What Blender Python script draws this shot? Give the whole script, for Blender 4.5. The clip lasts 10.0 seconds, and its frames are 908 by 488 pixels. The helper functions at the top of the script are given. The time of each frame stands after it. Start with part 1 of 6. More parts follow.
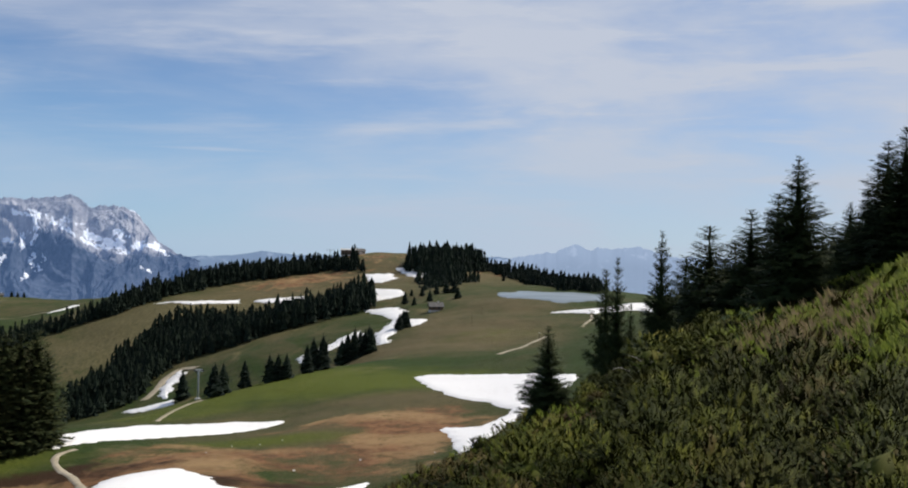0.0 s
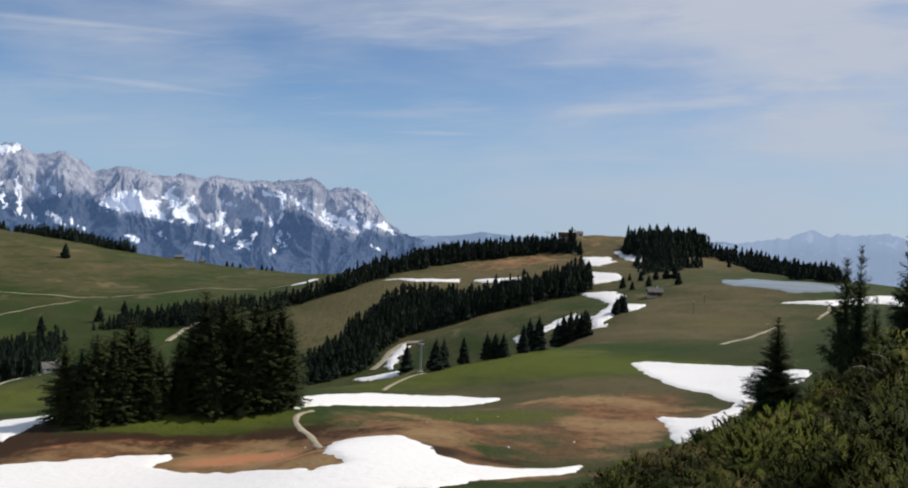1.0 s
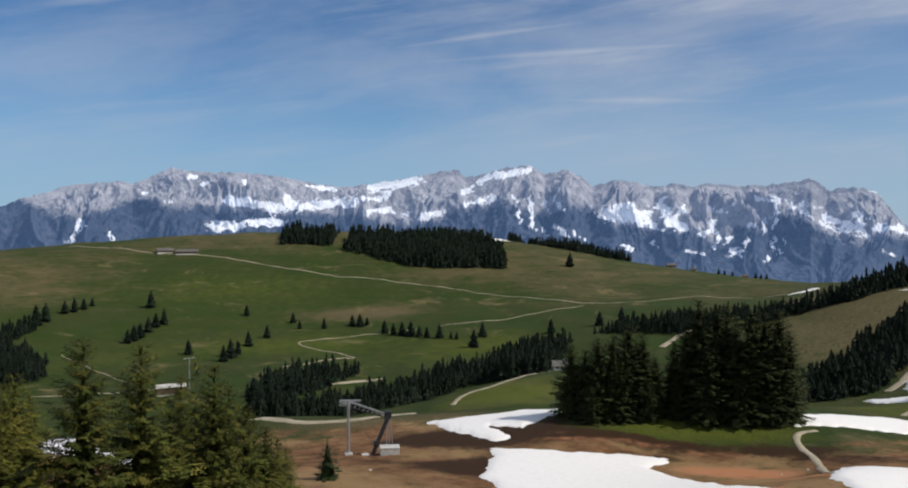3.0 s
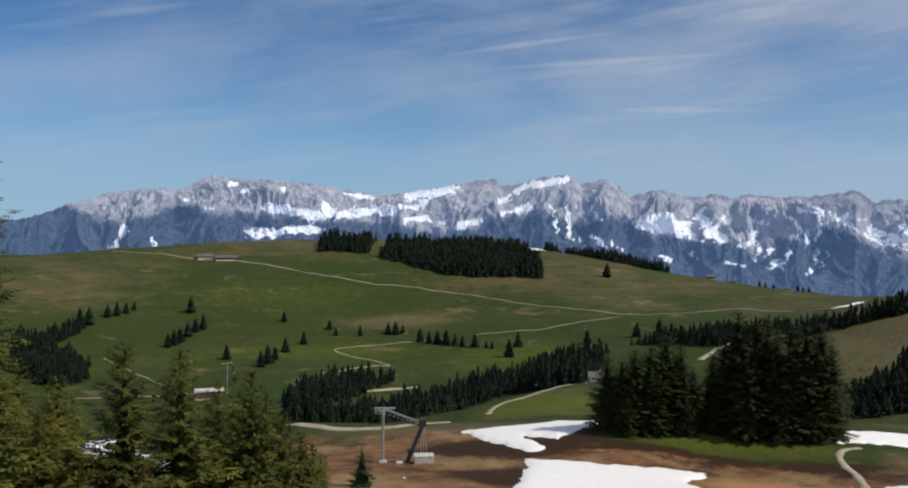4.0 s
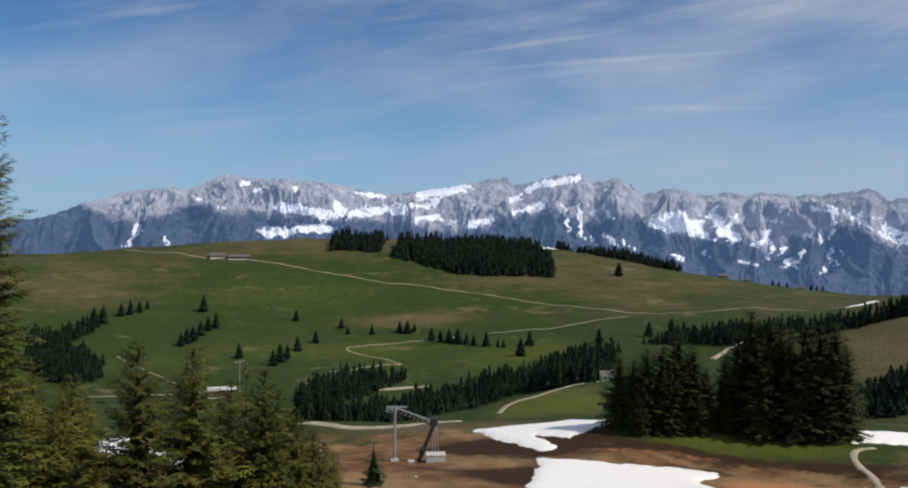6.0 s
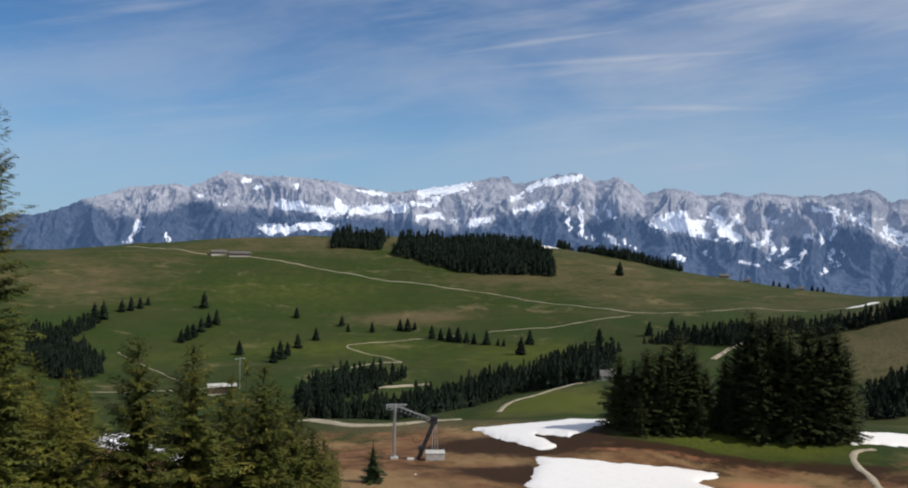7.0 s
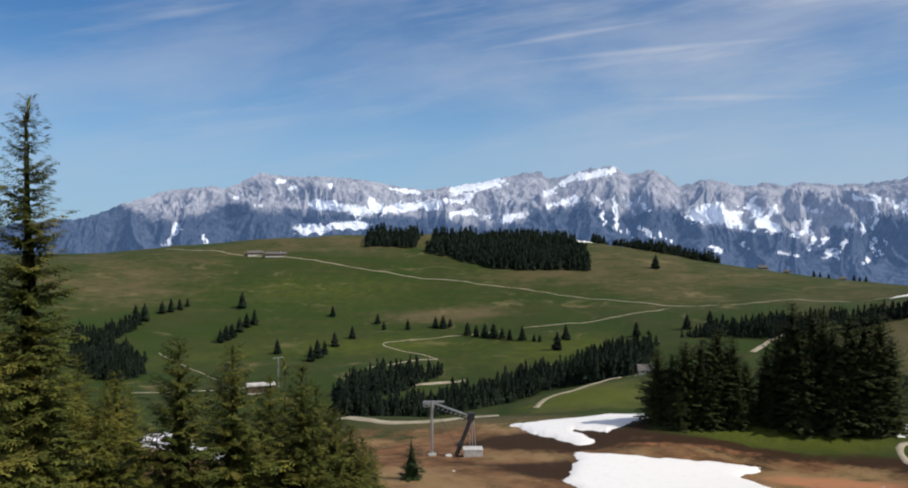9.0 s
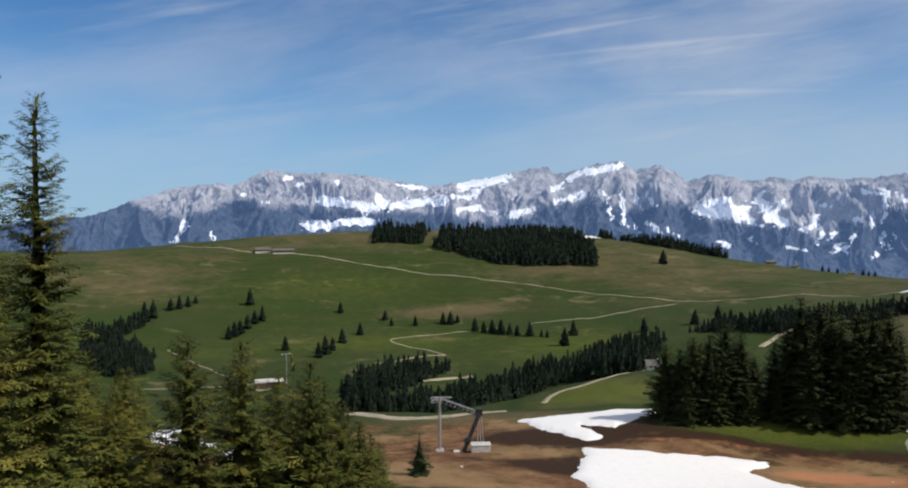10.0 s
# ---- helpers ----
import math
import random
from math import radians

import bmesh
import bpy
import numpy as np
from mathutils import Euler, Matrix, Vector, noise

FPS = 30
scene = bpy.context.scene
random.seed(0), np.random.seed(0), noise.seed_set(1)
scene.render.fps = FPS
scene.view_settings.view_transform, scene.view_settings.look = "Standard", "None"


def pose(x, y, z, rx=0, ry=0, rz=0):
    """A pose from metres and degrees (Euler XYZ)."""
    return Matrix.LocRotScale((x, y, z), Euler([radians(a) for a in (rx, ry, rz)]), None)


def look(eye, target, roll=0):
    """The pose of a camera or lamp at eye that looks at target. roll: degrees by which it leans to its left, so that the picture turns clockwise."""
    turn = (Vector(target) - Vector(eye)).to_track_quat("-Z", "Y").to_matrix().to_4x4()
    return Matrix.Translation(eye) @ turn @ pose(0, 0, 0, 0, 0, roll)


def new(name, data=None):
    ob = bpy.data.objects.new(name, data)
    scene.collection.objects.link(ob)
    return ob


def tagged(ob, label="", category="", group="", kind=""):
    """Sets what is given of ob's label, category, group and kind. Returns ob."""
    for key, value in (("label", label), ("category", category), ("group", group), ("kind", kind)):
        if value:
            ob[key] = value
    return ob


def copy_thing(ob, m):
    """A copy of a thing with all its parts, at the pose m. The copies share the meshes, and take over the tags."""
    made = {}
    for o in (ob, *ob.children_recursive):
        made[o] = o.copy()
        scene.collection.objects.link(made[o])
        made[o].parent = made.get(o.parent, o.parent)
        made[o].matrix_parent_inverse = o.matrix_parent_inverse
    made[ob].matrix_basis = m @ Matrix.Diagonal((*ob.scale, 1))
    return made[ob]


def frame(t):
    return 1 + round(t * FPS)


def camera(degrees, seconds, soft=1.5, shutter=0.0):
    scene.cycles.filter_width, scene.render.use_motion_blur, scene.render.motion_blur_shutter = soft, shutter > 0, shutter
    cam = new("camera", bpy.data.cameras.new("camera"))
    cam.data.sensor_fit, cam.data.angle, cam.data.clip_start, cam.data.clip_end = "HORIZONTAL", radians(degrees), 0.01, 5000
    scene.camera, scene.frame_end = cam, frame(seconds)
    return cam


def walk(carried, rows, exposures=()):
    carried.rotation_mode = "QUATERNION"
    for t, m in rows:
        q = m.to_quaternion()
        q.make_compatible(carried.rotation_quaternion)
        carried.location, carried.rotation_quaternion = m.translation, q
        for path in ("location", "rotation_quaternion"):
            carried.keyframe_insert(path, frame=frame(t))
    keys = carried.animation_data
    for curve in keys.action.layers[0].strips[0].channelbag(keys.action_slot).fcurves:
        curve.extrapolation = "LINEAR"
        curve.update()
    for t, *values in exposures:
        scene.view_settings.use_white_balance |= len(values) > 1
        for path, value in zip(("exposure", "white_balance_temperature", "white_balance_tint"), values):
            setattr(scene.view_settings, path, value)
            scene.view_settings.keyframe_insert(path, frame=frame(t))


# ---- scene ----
import collections

cam = camera(58.9, 10.0, soft=2.0)
EYE = 1.6
ROWS = [  # seconds, pitch, roll, yaw
    (0, 0.41, -1.41, -2.8),
    (0.5, -2.1, -2.83, 3.83),
    (0.8, -1.22, -2.06, 9.55),
    (1, -1.34, -2.24, 12.61),
    (1.5, -1.53, -1.06, 23.15),
    (1.8, -1.96, -0.08, 27.9),
    (2, -2.06, 0.18, 30.03),
    (2.5, -1.47, 0.99, 40.05),
    (3, -1.52, -0.22, 46.54),
    (4.5, -0.89, -0.78, 49.24),
    (5, -0.89, -0.8, 49.01),
    (5.5, -0.95, -0.48, 49.85),
    (7, -1.12, -1.09, 50.03),
    (7.5, -1.19, -0.91, 51.03),
    (8, -1.23, -0.41, 51.81),
    (8.5, -1.3, -0.21, 51.78),
    (9, -1.38, 0.09, 52.41),
    (9.5, -1.55, 0.26, 52.91),
    (10, -1.67, 0.33, 52.91),
]

walk(cam, [(t, pose(0, 0, EYE, 90 + pitch, roll, yaw)) for t, pitch, roll, yaw in ROWS],
     exposures=[(0.0, -0.10), (1.2, -0.24), (2.6, -0.33), (5.5, -0.32), (7.0, -0.27), (10.0, -0.16)])

# ---- sky and sun ----
SUN_BEARING, SUN_HEIGHT = -60.0, 48.0
world = bpy.data.worlds.new("alpine_sky")
scene.world = world
world.use_nodes = True
nt = world.node_tree
nt.nodes.clear()


def wnode(kind, **values):
    n = nt.nodes.new(kind)
    for key, value in values.items():
        n.inputs[key].default_value = value
    return n


sky = nt.nodes.new("ShaderNodeTexSky")
sky.sky_type = "NISHITA"
sky.sun_disc = False
sky.sun_elevation, sky.sun_rotation = radians(SUN_HEIGHT), radians(-SUN_BEARING)
sky.altitude, sky.air_density, sky.dust_density, sky.ozone_density = 1650, 1.0, 0.15, 3.0
coord = nt.nodes.new("ShaderNodeTexCoord")
sep = nt.nodes.new("ShaderNodeSeparateXYZ")
nt.links.new(coord.outputs["Generated"], sep.inputs[0])


def wmath(op, a, b=None, c=None, clamp=False):
    n = nt.nodes.new("ShaderNodeMath")
    n.operation, n.use_clamp = op, clamp
    for i, v in enumerate((a, b, c)):
        if v is None:
            continue
        if isinstance(v, (int, float)):
            n.inputs[i].default_value = v
        else:
            nt.links.new(v, n.inputs[i])
    return n.outputs[0]


# thin cirrus on a flat layer high above: streaks that run across the view
lift = wmath("ADD", wmath("MAXIMUM", sep.outputs[2], 0.0), 0.10)
# streaks lie level along the horizon ahead and climb a little towards the west
turn_at = wmath("ARCTAN2", sep.outputs[0], sep.outputs[1])
flat = nt.nodes.new("ShaderNodeCombineXYZ")
nt.links.new(turn_at, flat.inputs[0])
nt.links.new(wmath("ADD", sep.outputs[2], wmath("MULTIPLY", wmath("MULTIPLY", turn_at, turn_at), 0.065)), flat.inputs[1])


def cirrus(angle, scale_along, scale_across, detail, rough, low, high, shift):
    turned = nt.nodes.new("ShaderNodeMapping")
    turned.inputs["Rotation"].default_value = (0, 0, radians(angle))
    nt.links.new(flat.outputs[0], turned.inputs[0])
    m = nt.nodes.new("ShaderNodeMapping")
    m.inputs["Scale"].default_value = (scale_along, scale_across, 1)
    m.inputs["Location"].default_value = (shift, shift * 0.7, 0)
    nt.links.new(turned.outputs[0], m.inputs[0])
    n = wnode("ShaderNodeTexNoise", Scale=1.0, Detail=detail, Roughness=rough, Distortion=0.25)
    nt.links.new(m.outputs[0], n.inputs["Vector"])
    r = nt.nodes.new("ShaderNodeMapRange")
    r.interpolation_type = "SMOOTHSTEP"
    r.inputs["From Min"].default_value, r.inputs["From Max"].default_value = low, high
    nt.links.new(n.outputs[0], r.inputs[0])
    return r.outputs[0]


veil = cirrus(0, 2.4, 9.0, 6, 0.55, 0.30, 0.70, 3.1)
streak = cirrus(-2, 3.2, 30.0, 7, 0.60, 0.48, 0.76, 7.3)


def trail(x0, y0, x1, y1, wide):
    """A thin drawn-out streak of ice cloud on the flat layer."""
    along = math.hypot(x1 - x0, y1 - y0)
    ux, uy = (x1 - x0) / along, (y1 - y0) / along
    dx, dy = wmath("SUBTRACT", wmath("DIVIDE", sep.outputs[0], lift), x0), wmath("SUBTRACT", wmath("DIVIDE", sep.outputs[1], lift), y0)
    s = wmath("ADD", wmath("MULTIPLY", dx, ux), wmath("MULTIPLY", dy, uy))
    c = wmath("ABSOLUTE", wmath("ADD", wmath("MULTIPLY", dx, -uy), wmath("MULTIPLY", dy, ux)))
    ends = wmath("SUBTRACT", 1.0, wmath("DIVIDE", wmath("ABSOLUTE", wmath("SUBTRACT", s, along / 2)), 0.62 * along), clamp=True)
    return wmath("MULTIPLY", wmath("SUBTRACT", 1.0, wmath("DIVIDE", c, wmath("MULTIPLY", wmath("ADD", ends, 0.3), wide)), clamp=True), ends)


trails = trail(-2.42, 2.004, -1.80, 2.26, 0.035)
for row in ((-2.454, 2.233, -1.60, 2.75, 0.045), (-2.526, 3.064, -1.90, 3.62, 0.07), (-2.85, 0.80, -2.50, 1.06, 0.05), (-1.45, 4.48, -0.80, 4.60, 0.06)):
    trails = wmath("ADD", trails, trail(*row))
east = wmath("MAXIMUM", wmath("MULTIPLY_ADD", sep.outputs[0], 0.62, 0.50), 0.0)
cover = wmath("ADD", wmath("MULTIPLY", veil, 0.50), wmath("MULTIPLY", streak, 0.30))
cover = wmath("ADD", cover, wmath("MULTIPLY", trails, 0.36))
cover = wmath("MULTIPLY", cover, wmath("ADD", 0.85, east), clamp=True)
cover = wmath("ADD", cover, wmath("MULTIPLY", east, 0.52), clamp=True)
mix = nt.nodes.new("ShaderNodeMix")
mix.data_type = "RGBA"
nt.links.new(cover, mix.inputs["Factor"])
tint = nt.nodes.new("ShaderNodeMix")
tint.data_type, tint.blend_type = "RGBA", "MULTIPLY"
tint.inputs["Factor"].default_value = 1.0
nt.links.new(sky.outputs[0], tint.inputs["A"])
tint.inputs["B"].default_value = (0.70, 1.12, 1.42, 1)
nt.links.new(tint.outputs["Result"], mix.inputs["A"])
mix.inputs["B"].default_value = (7.3, 8.0, 9.5, 1)
# pale haze low over the horizon
low = nt.nodes.new("ShaderNodeMapRange")
low.interpolation_type = "SMOOTHSTEP"
for key, v in (("From Min", -0.02), ("From Max", 0.24), ("To Min", 0.80), ("To Max", 0.0)):
    low.inputs[key].default_value = v
nt.links.new(sep.outputs[2], low.inputs[0])
haze = nt.nodes.new("ShaderNodeMix")
haze.data_type = "RGBA"
nt.links.new(low.outputs[0], haze.inputs["Factor"])
nt.links.new(mix.outputs["Result"], haze.inputs["A"])
glow = nt.nodes.new("ShaderNodeMix")
glow.data_type = "RGBA"
glow.clamp_factor = True
nt.links.new(east, glow.inputs["Factor"])
glow.inputs["A"].default_value = (4.5, 6.9, 9.7, 1)
glow.inputs["B"].default_value = (7.6, 8.3, 9.4, 1)
nt.links.new(glow.outputs["Result"], haze.inputs["B"])
back = nt.nodes.new("ShaderNodeBackground")
back.inputs["Strength"].default_value = 0.078
nt.links.new(haze.outputs["Result"], back.inputs[0])
wout = nt.nodes.new("ShaderNodeOutputWorld")
nt.links.new(back.outputs[0], wout.inputs[0])

sun_at = Vector((-math.sin(radians(SUN_BEARING)) * math.cos(radians(SUN_HEIGHT)),
                 math.cos(radians(SUN_BEARING)) * math.cos(radians(SUN_HEIGHT)), math.sin(radians(SUN_HEIGHT))))
sun_data = bpy.data.lights.new("sun", "SUN")
sun_data.energy, sun_data.angle, sun_data.color = 4.6, radians(0.6), (1.0, 0.95, 0.86)
sun = new("sun", sun_data)
sun.matrix_world = look(sun_at * 100, (0, 0, 0))


# ---- materials ----
class Mat:
    """A node material in the making."""

    def __init__(self, name, rough=0.8, spec=0.3):
        self.m = bpy.data.materials.new(name)
        self.m.use_nodes = True
        self.nt = self.m.node_tree
        self.b = self.nt.nodes["Principled BSDF"]
        self.b.inputs["Roughness"].default_value = rough
        self.b.inputs["Specular IOR Level"].default_value = spec
        self.place = self.nt.nodes.new("ShaderNodeNewGeometry").outputs["Position"]

    def link(self, a, b):
        self.nt.links.new(a, b)

    def noise(self, scale, detail=4, rough=0.6, stretch=None, distort=0.0):
        n = self.nt.nodes.new("ShaderNodeTexNoise")
        n.inputs["Scale"].default_value, n.inputs["Detail"].default_value = scale, detail
        n.inputs["Roughness"].default_value, n.inputs["Distortion"].default_value = rough, distort
        v = self.place
        if stretch:
            m = self.nt.nodes.new("ShaderNodeMapping")
            m.inputs["Scale"].default_value = stretch
            self.link(v, m.inputs[0])
            v = m.outputs[0]
        self.link(v, n.inputs["Vector"])
        return n.outputs[0]

    def span(self, value, low, high, to_low=0.0, to_high=1.0):
        r = self.nt.nodes.new("ShaderNodeMapRange")
        r.interpolation_type = "SMOOTHSTEP"
        for key, v in (("From Min", low), ("From Max", high), ("To Min", to_low), ("To Max", to_high)):
            r.inputs[key].default_value = v
        self.link(value, r.inputs[0])
        return r.outputs[0]

    def math(self, op, a, b):
        n = self.nt.nodes.new("ShaderNodeMath")
        n.operation = op
        for i, v in enumerate((a, b)):
            if isinstance(v, (int, float)):
                n.inputs[i].default_value = v
            else:
                self.link(v, n.inputs[i])
        return n.outputs[0]

    def mix(self, factor, a, b):
        n = self.nt.nodes.new("ShaderNodeMix")
        n.data_type = "RGBA"
        for key, v in (("Factor", factor), ("A", a), ("B", b)):
            if isinstance(v, (int, float)):
                n.inputs[key].default_value = v
            elif isinstance(v, tuple):
                n.inputs[key].default_value = (*v, 1)
            else:
                self.link(v, n.inputs[key])
        return n.outputs["Result"]

    def attribute(self, name):
        n = self.nt.nodes.new("ShaderNodeAttribute")
        n.attribute_name = name
        return n.outputs["Fac"]

    def by_object(self):
        return self.nt.nodes.new("ShaderNodeObjectInfo").outputs["Random"]

    def by_island(self):
        return self.nt.nodes.new("ShaderNodeNewGeometry").outputs["Random Per Island"]

    def colour(self, c):
        if isinstance(c, tuple):
            self.b.inputs["Base Color"].default_value = (*c, 1)
        else:
            self.link(c, self.b.inputs["Base Color"])
        return self

    def bump(self, value, strength, distance):
        n = self.nt.nodes.new("ShaderNodeBump")
        n.inputs["Strength"].default_value, n.inputs["Distance"].default_value = strength, distance
        self.link(value, n.inputs["Height"])
        self.link(n.outputs[0], self.b.inputs["Normal"])
        return self


def make_ground():
    g = Mat("alpine_turf", 0.92, 0.12)
    fine, mid, wide = g.noise(2.2, 6, 0.7), g.noise(0.11, 5, 0.62), g.noise(0.012, 4, 0.55, None, 0.4)
    # cattle terraces and worn strips follow the contours
    terrace = g.noise(1.0, 5, 0.62, (0.012, 0.012, 0.20), 0.5)
    around = lambda n, k: g.math("MULTIPLY", g.math("SUBTRACT", n, 0.5), k)
    green = g.mix(g.span(fine, 0.3, 0.7), (0.018, 0.034, 0.006), (0.038, 0.061, 0.011))
    green = g.mix(g.span(terrace, 0.40, 0.62, 0.0, 0.6), green, (0.046, 0.050, 0.016))
    straw = g.mix(g.span(fine, 0.3, 0.7), (0.080, 0.062, 0.030), (0.150, 0.116, 0.058))
    dry = g.math("ADD", g.attribute("dry"), around(mid, 0.9))
    dry = g.math("ADD", dry, around(wide, 0.9))
    dry = g.math("ADD", dry, around(terrace, 0.9))
    turf = g.mix(g.span(dry, 0.10, 0.95), green, straw)
    turf = g.mix(g.span(g.noise(0.045, 6, 0.7), 0.42, 0.72, 0.0, 0.45), turf, (0.034, 0.046, 0.011))
    turf = g.mix(g.span(g.noise(0.22, 5, 0.7), 0.52, 0.70, 0.0, 0.50), turf, (0.024, 0.030, 0.009))
    turf = g.mix(g.span(g.noise(0.9, 6, 0.72, (0.022, 0.022, 0.10), 0.6), 0.56, 0.70, 0.0, 0.75), turf, (0.170, 0.135, 0.066))
    heathy = g.math("ADD", g.attribute("heath"), around(mid, 1.2))
    turf = g.mix(g.span(heathy, 0.2, 0.9, 0.0, 0.85), turf, g.mix(g.span(g.noise(0.5, 5, 0.7), 0.35, 0.65), (0.052, 0.050, 0.018), (0.150, 0.122, 0.058)))
    lush = g.math("ADD", g.attribute("lush"), around(mid, 0.8))
    turf = g.mix(g.span(lush, 0.25, 0.85, 0.0, 0.9), turf, g.mix(g.span(fine, 0.3, 0.7), (0.052, 0.068, 0.007), (0.110, 0.124, 0.018)))
    earth = g.mix(g.span(g.noise(0.35, 6, 0.7), 0.3, 0.7), (0.090, 0.043, 0.020), (0.26, 0.135, 0.065))
    earth = g.mix(g.span(g.noise(0.05, 5, 0.6), 0.42, 0.62), earth, (0.29, 0.185, 0.088))
    earth = g.mix(g.span(g.noise(0.16, 6, 0.72, None, 0.7), 0.54, 0.68, 0.0, 0.7), earth, (0.055, 0.050, 0.014))
    earth = g.mix(g.span(g.noise(0.75, 6, 0.75), 0.55, 0.70, 0.0, 0.7), earth, (0.070, 0.036, 0.018))
    earth = g.mix(g.span(g.noise(5.0, 3, 0.6), 0.62, 0.75), earth, (0.30, 0.22, 0.15))
    wet_and_shade_sum = g.math("ADD", g.attribute("wet_and_shade"), g.math("ADD", around(mid, 1.5), around(g.noise(0.4, 5, 0.72), 1.1)))
    earth = g.mix(g.span(wet_and_shade_sum, 0.30, 0.85), earth, (0.042, 0.022, 0.011))
    clay = g.math("ADD", g.attribute("clay"), g.math("ADD", around(mid, 0.5), around(g.noise(0.5, 5, 0.7), 0.5)))
    earth = g.mix(g.span(clay, 0.36, 0.75), earth, (0.44, 0.20, 0.10))
    bare = g.math("ADD", g.attribute("soil"), around(mid, 1.6))
    bare = g.math("ADD", bare, around(g.noise(0.035, 5, 0.65), 0.9))
    bare = g.math("ADD", bare, around(fine, 0.5))
    g.colour(g.mix(g.span(bare, 0.34, 0.70), turf, earth))
    g.bump(g.math("ADD", g.noise(3.0, 6, 0.75), g.math("MULTIPLY", mid, 2.0)), 0.9, 0.35)
    return g.m


def make_snow():
    s = Mat("old_snow", 0.6, 0.25)
    dirt = s.noise(0.9, 6, 0.7)
    specks = s.noise(6.0, 4, 0.7)
    c = s.mix(s.span(dirt, 0.52, 0.78, 0.0, 0.55), (0.80, 0.770, 0.745), (0.62, 0.54, 0.46))
    c = s.mix(s.span(specks, 0.68, 0.78, 0.0, 0.5), c, (0.30, 0.24, 0.18))
    s.colour(c)
    s.bump(s.noise(0.8, 5, 0.6), 0.45, 0.25)
    return s.m


def make_foliage(name, dark, light, tip, rough=0.75):
    f = Mat(name, rough, 0.08)
    c = f.mix(f.by_island(), dark, light)
    c = f.mix(f.span(f.noise(0.9, 4), 0.45, 0.75, 0.0, 0.6), c, tip)
    tone = f.by_object()
    f.colour(f.mix(f.math("MULTIPLY", tone, 0.45), c, dark))
    return f.m


def make_bark(name, a, b):
    k = Mat(name, 0.9, 0.15)
    n = k.noise(9, 5, 0.7, (1, 1, 0.25))
    k.colour(k.mix(n, a, b)).bump(n, 0.8, 0.03)
    return k.m


def make_gravel():
    k = Mat("pale_gravel", 0.95, 0.1)
    n = k.mix(k.span(k.noise(0.4, 5), 0.3, 0.7), (0.26, 0.22, 0.155), (0.40, 0.345, 0.26))
    k.colour(k.mix(k.span(k.noise(0.06, 4), 0.55, 0.75, 0, 0.6), n, (0.16, 0.15, 0.06)))
    k.bump(k.noise(4, 4), 0.5, 0.1)
    return k.m


def make_plain(name, a, b, scale, rough=0.6, metal=0.0, spec=0.3):
    k = Mat(name, rough, spec)
    n = k.noise(scale, 5, 0.65)
    k.colour(k.mix(k.span(n, 0.3, 0.7), a, b)).bump(n, 0.3, 0.02)
    k.b.inputs["Metallic"].default_value = metal
    return k.m


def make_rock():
    """Limestone walls over dark wooded slopes, with snow in gullies and bowls; air haze is painted in as bluish colours
    and a blue glow.
    """
    r = Mat("hazy_limestone_range", 0.95, 0.05)
    grain = r.noise(0.010, 9, 0.74, (1, 1, 0.8))
    ribs = r.noise(0.020, 7, 0.72, (1, 1, 0.55), 0.8)
    rock = r.mix(r.span(grain, 0.30, 0.70), (0.17, 0.175, 0.205), (0.44, 0.43, 0.445))
    rock = r.mix(r.span(ribs, 0.52, 0.70, 0, 0.65), rock, (0.12, 0.125, 0.16))
    # woods painted blue, with the haze of the air in their colour
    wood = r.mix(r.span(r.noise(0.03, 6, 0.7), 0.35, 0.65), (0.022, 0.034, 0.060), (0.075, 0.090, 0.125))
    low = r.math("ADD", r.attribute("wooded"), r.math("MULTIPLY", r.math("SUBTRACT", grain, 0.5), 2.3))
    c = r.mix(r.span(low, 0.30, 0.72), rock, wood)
    drift = r.noise(0.014, 9, 0.70, (1, 1, 0.9), 0.9)
    white = r.math("ADD", r.attribute("snow"), r.math("MULTIPLY", r.math("SUBTRACT", drift, 0.5), 1.8))
    r.colour(r.mix(r.span(white, 0.42, 0.50), c, (0.80, 0.82, 0.86)))
    r.bump(grain, 1.0, 25)
    # faint blue glow stands in for the air in front of the range
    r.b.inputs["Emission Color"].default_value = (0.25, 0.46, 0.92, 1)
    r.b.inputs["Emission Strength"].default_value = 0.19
    return r.m


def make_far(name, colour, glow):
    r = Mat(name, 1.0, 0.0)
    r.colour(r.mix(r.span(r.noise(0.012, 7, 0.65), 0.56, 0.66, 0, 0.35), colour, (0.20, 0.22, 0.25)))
    # distance haze painted as a pale blue glow over a near-black colour
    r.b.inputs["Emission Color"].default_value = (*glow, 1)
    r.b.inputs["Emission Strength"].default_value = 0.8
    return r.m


def make_water():
    k = Mat("lake_water", 0.30, 0.5)
    k.colour((0.15, 0.18, 0.19)).bump(k.noise(0.6, 4, 0.6), 0.25, 0.2)
    return k.m


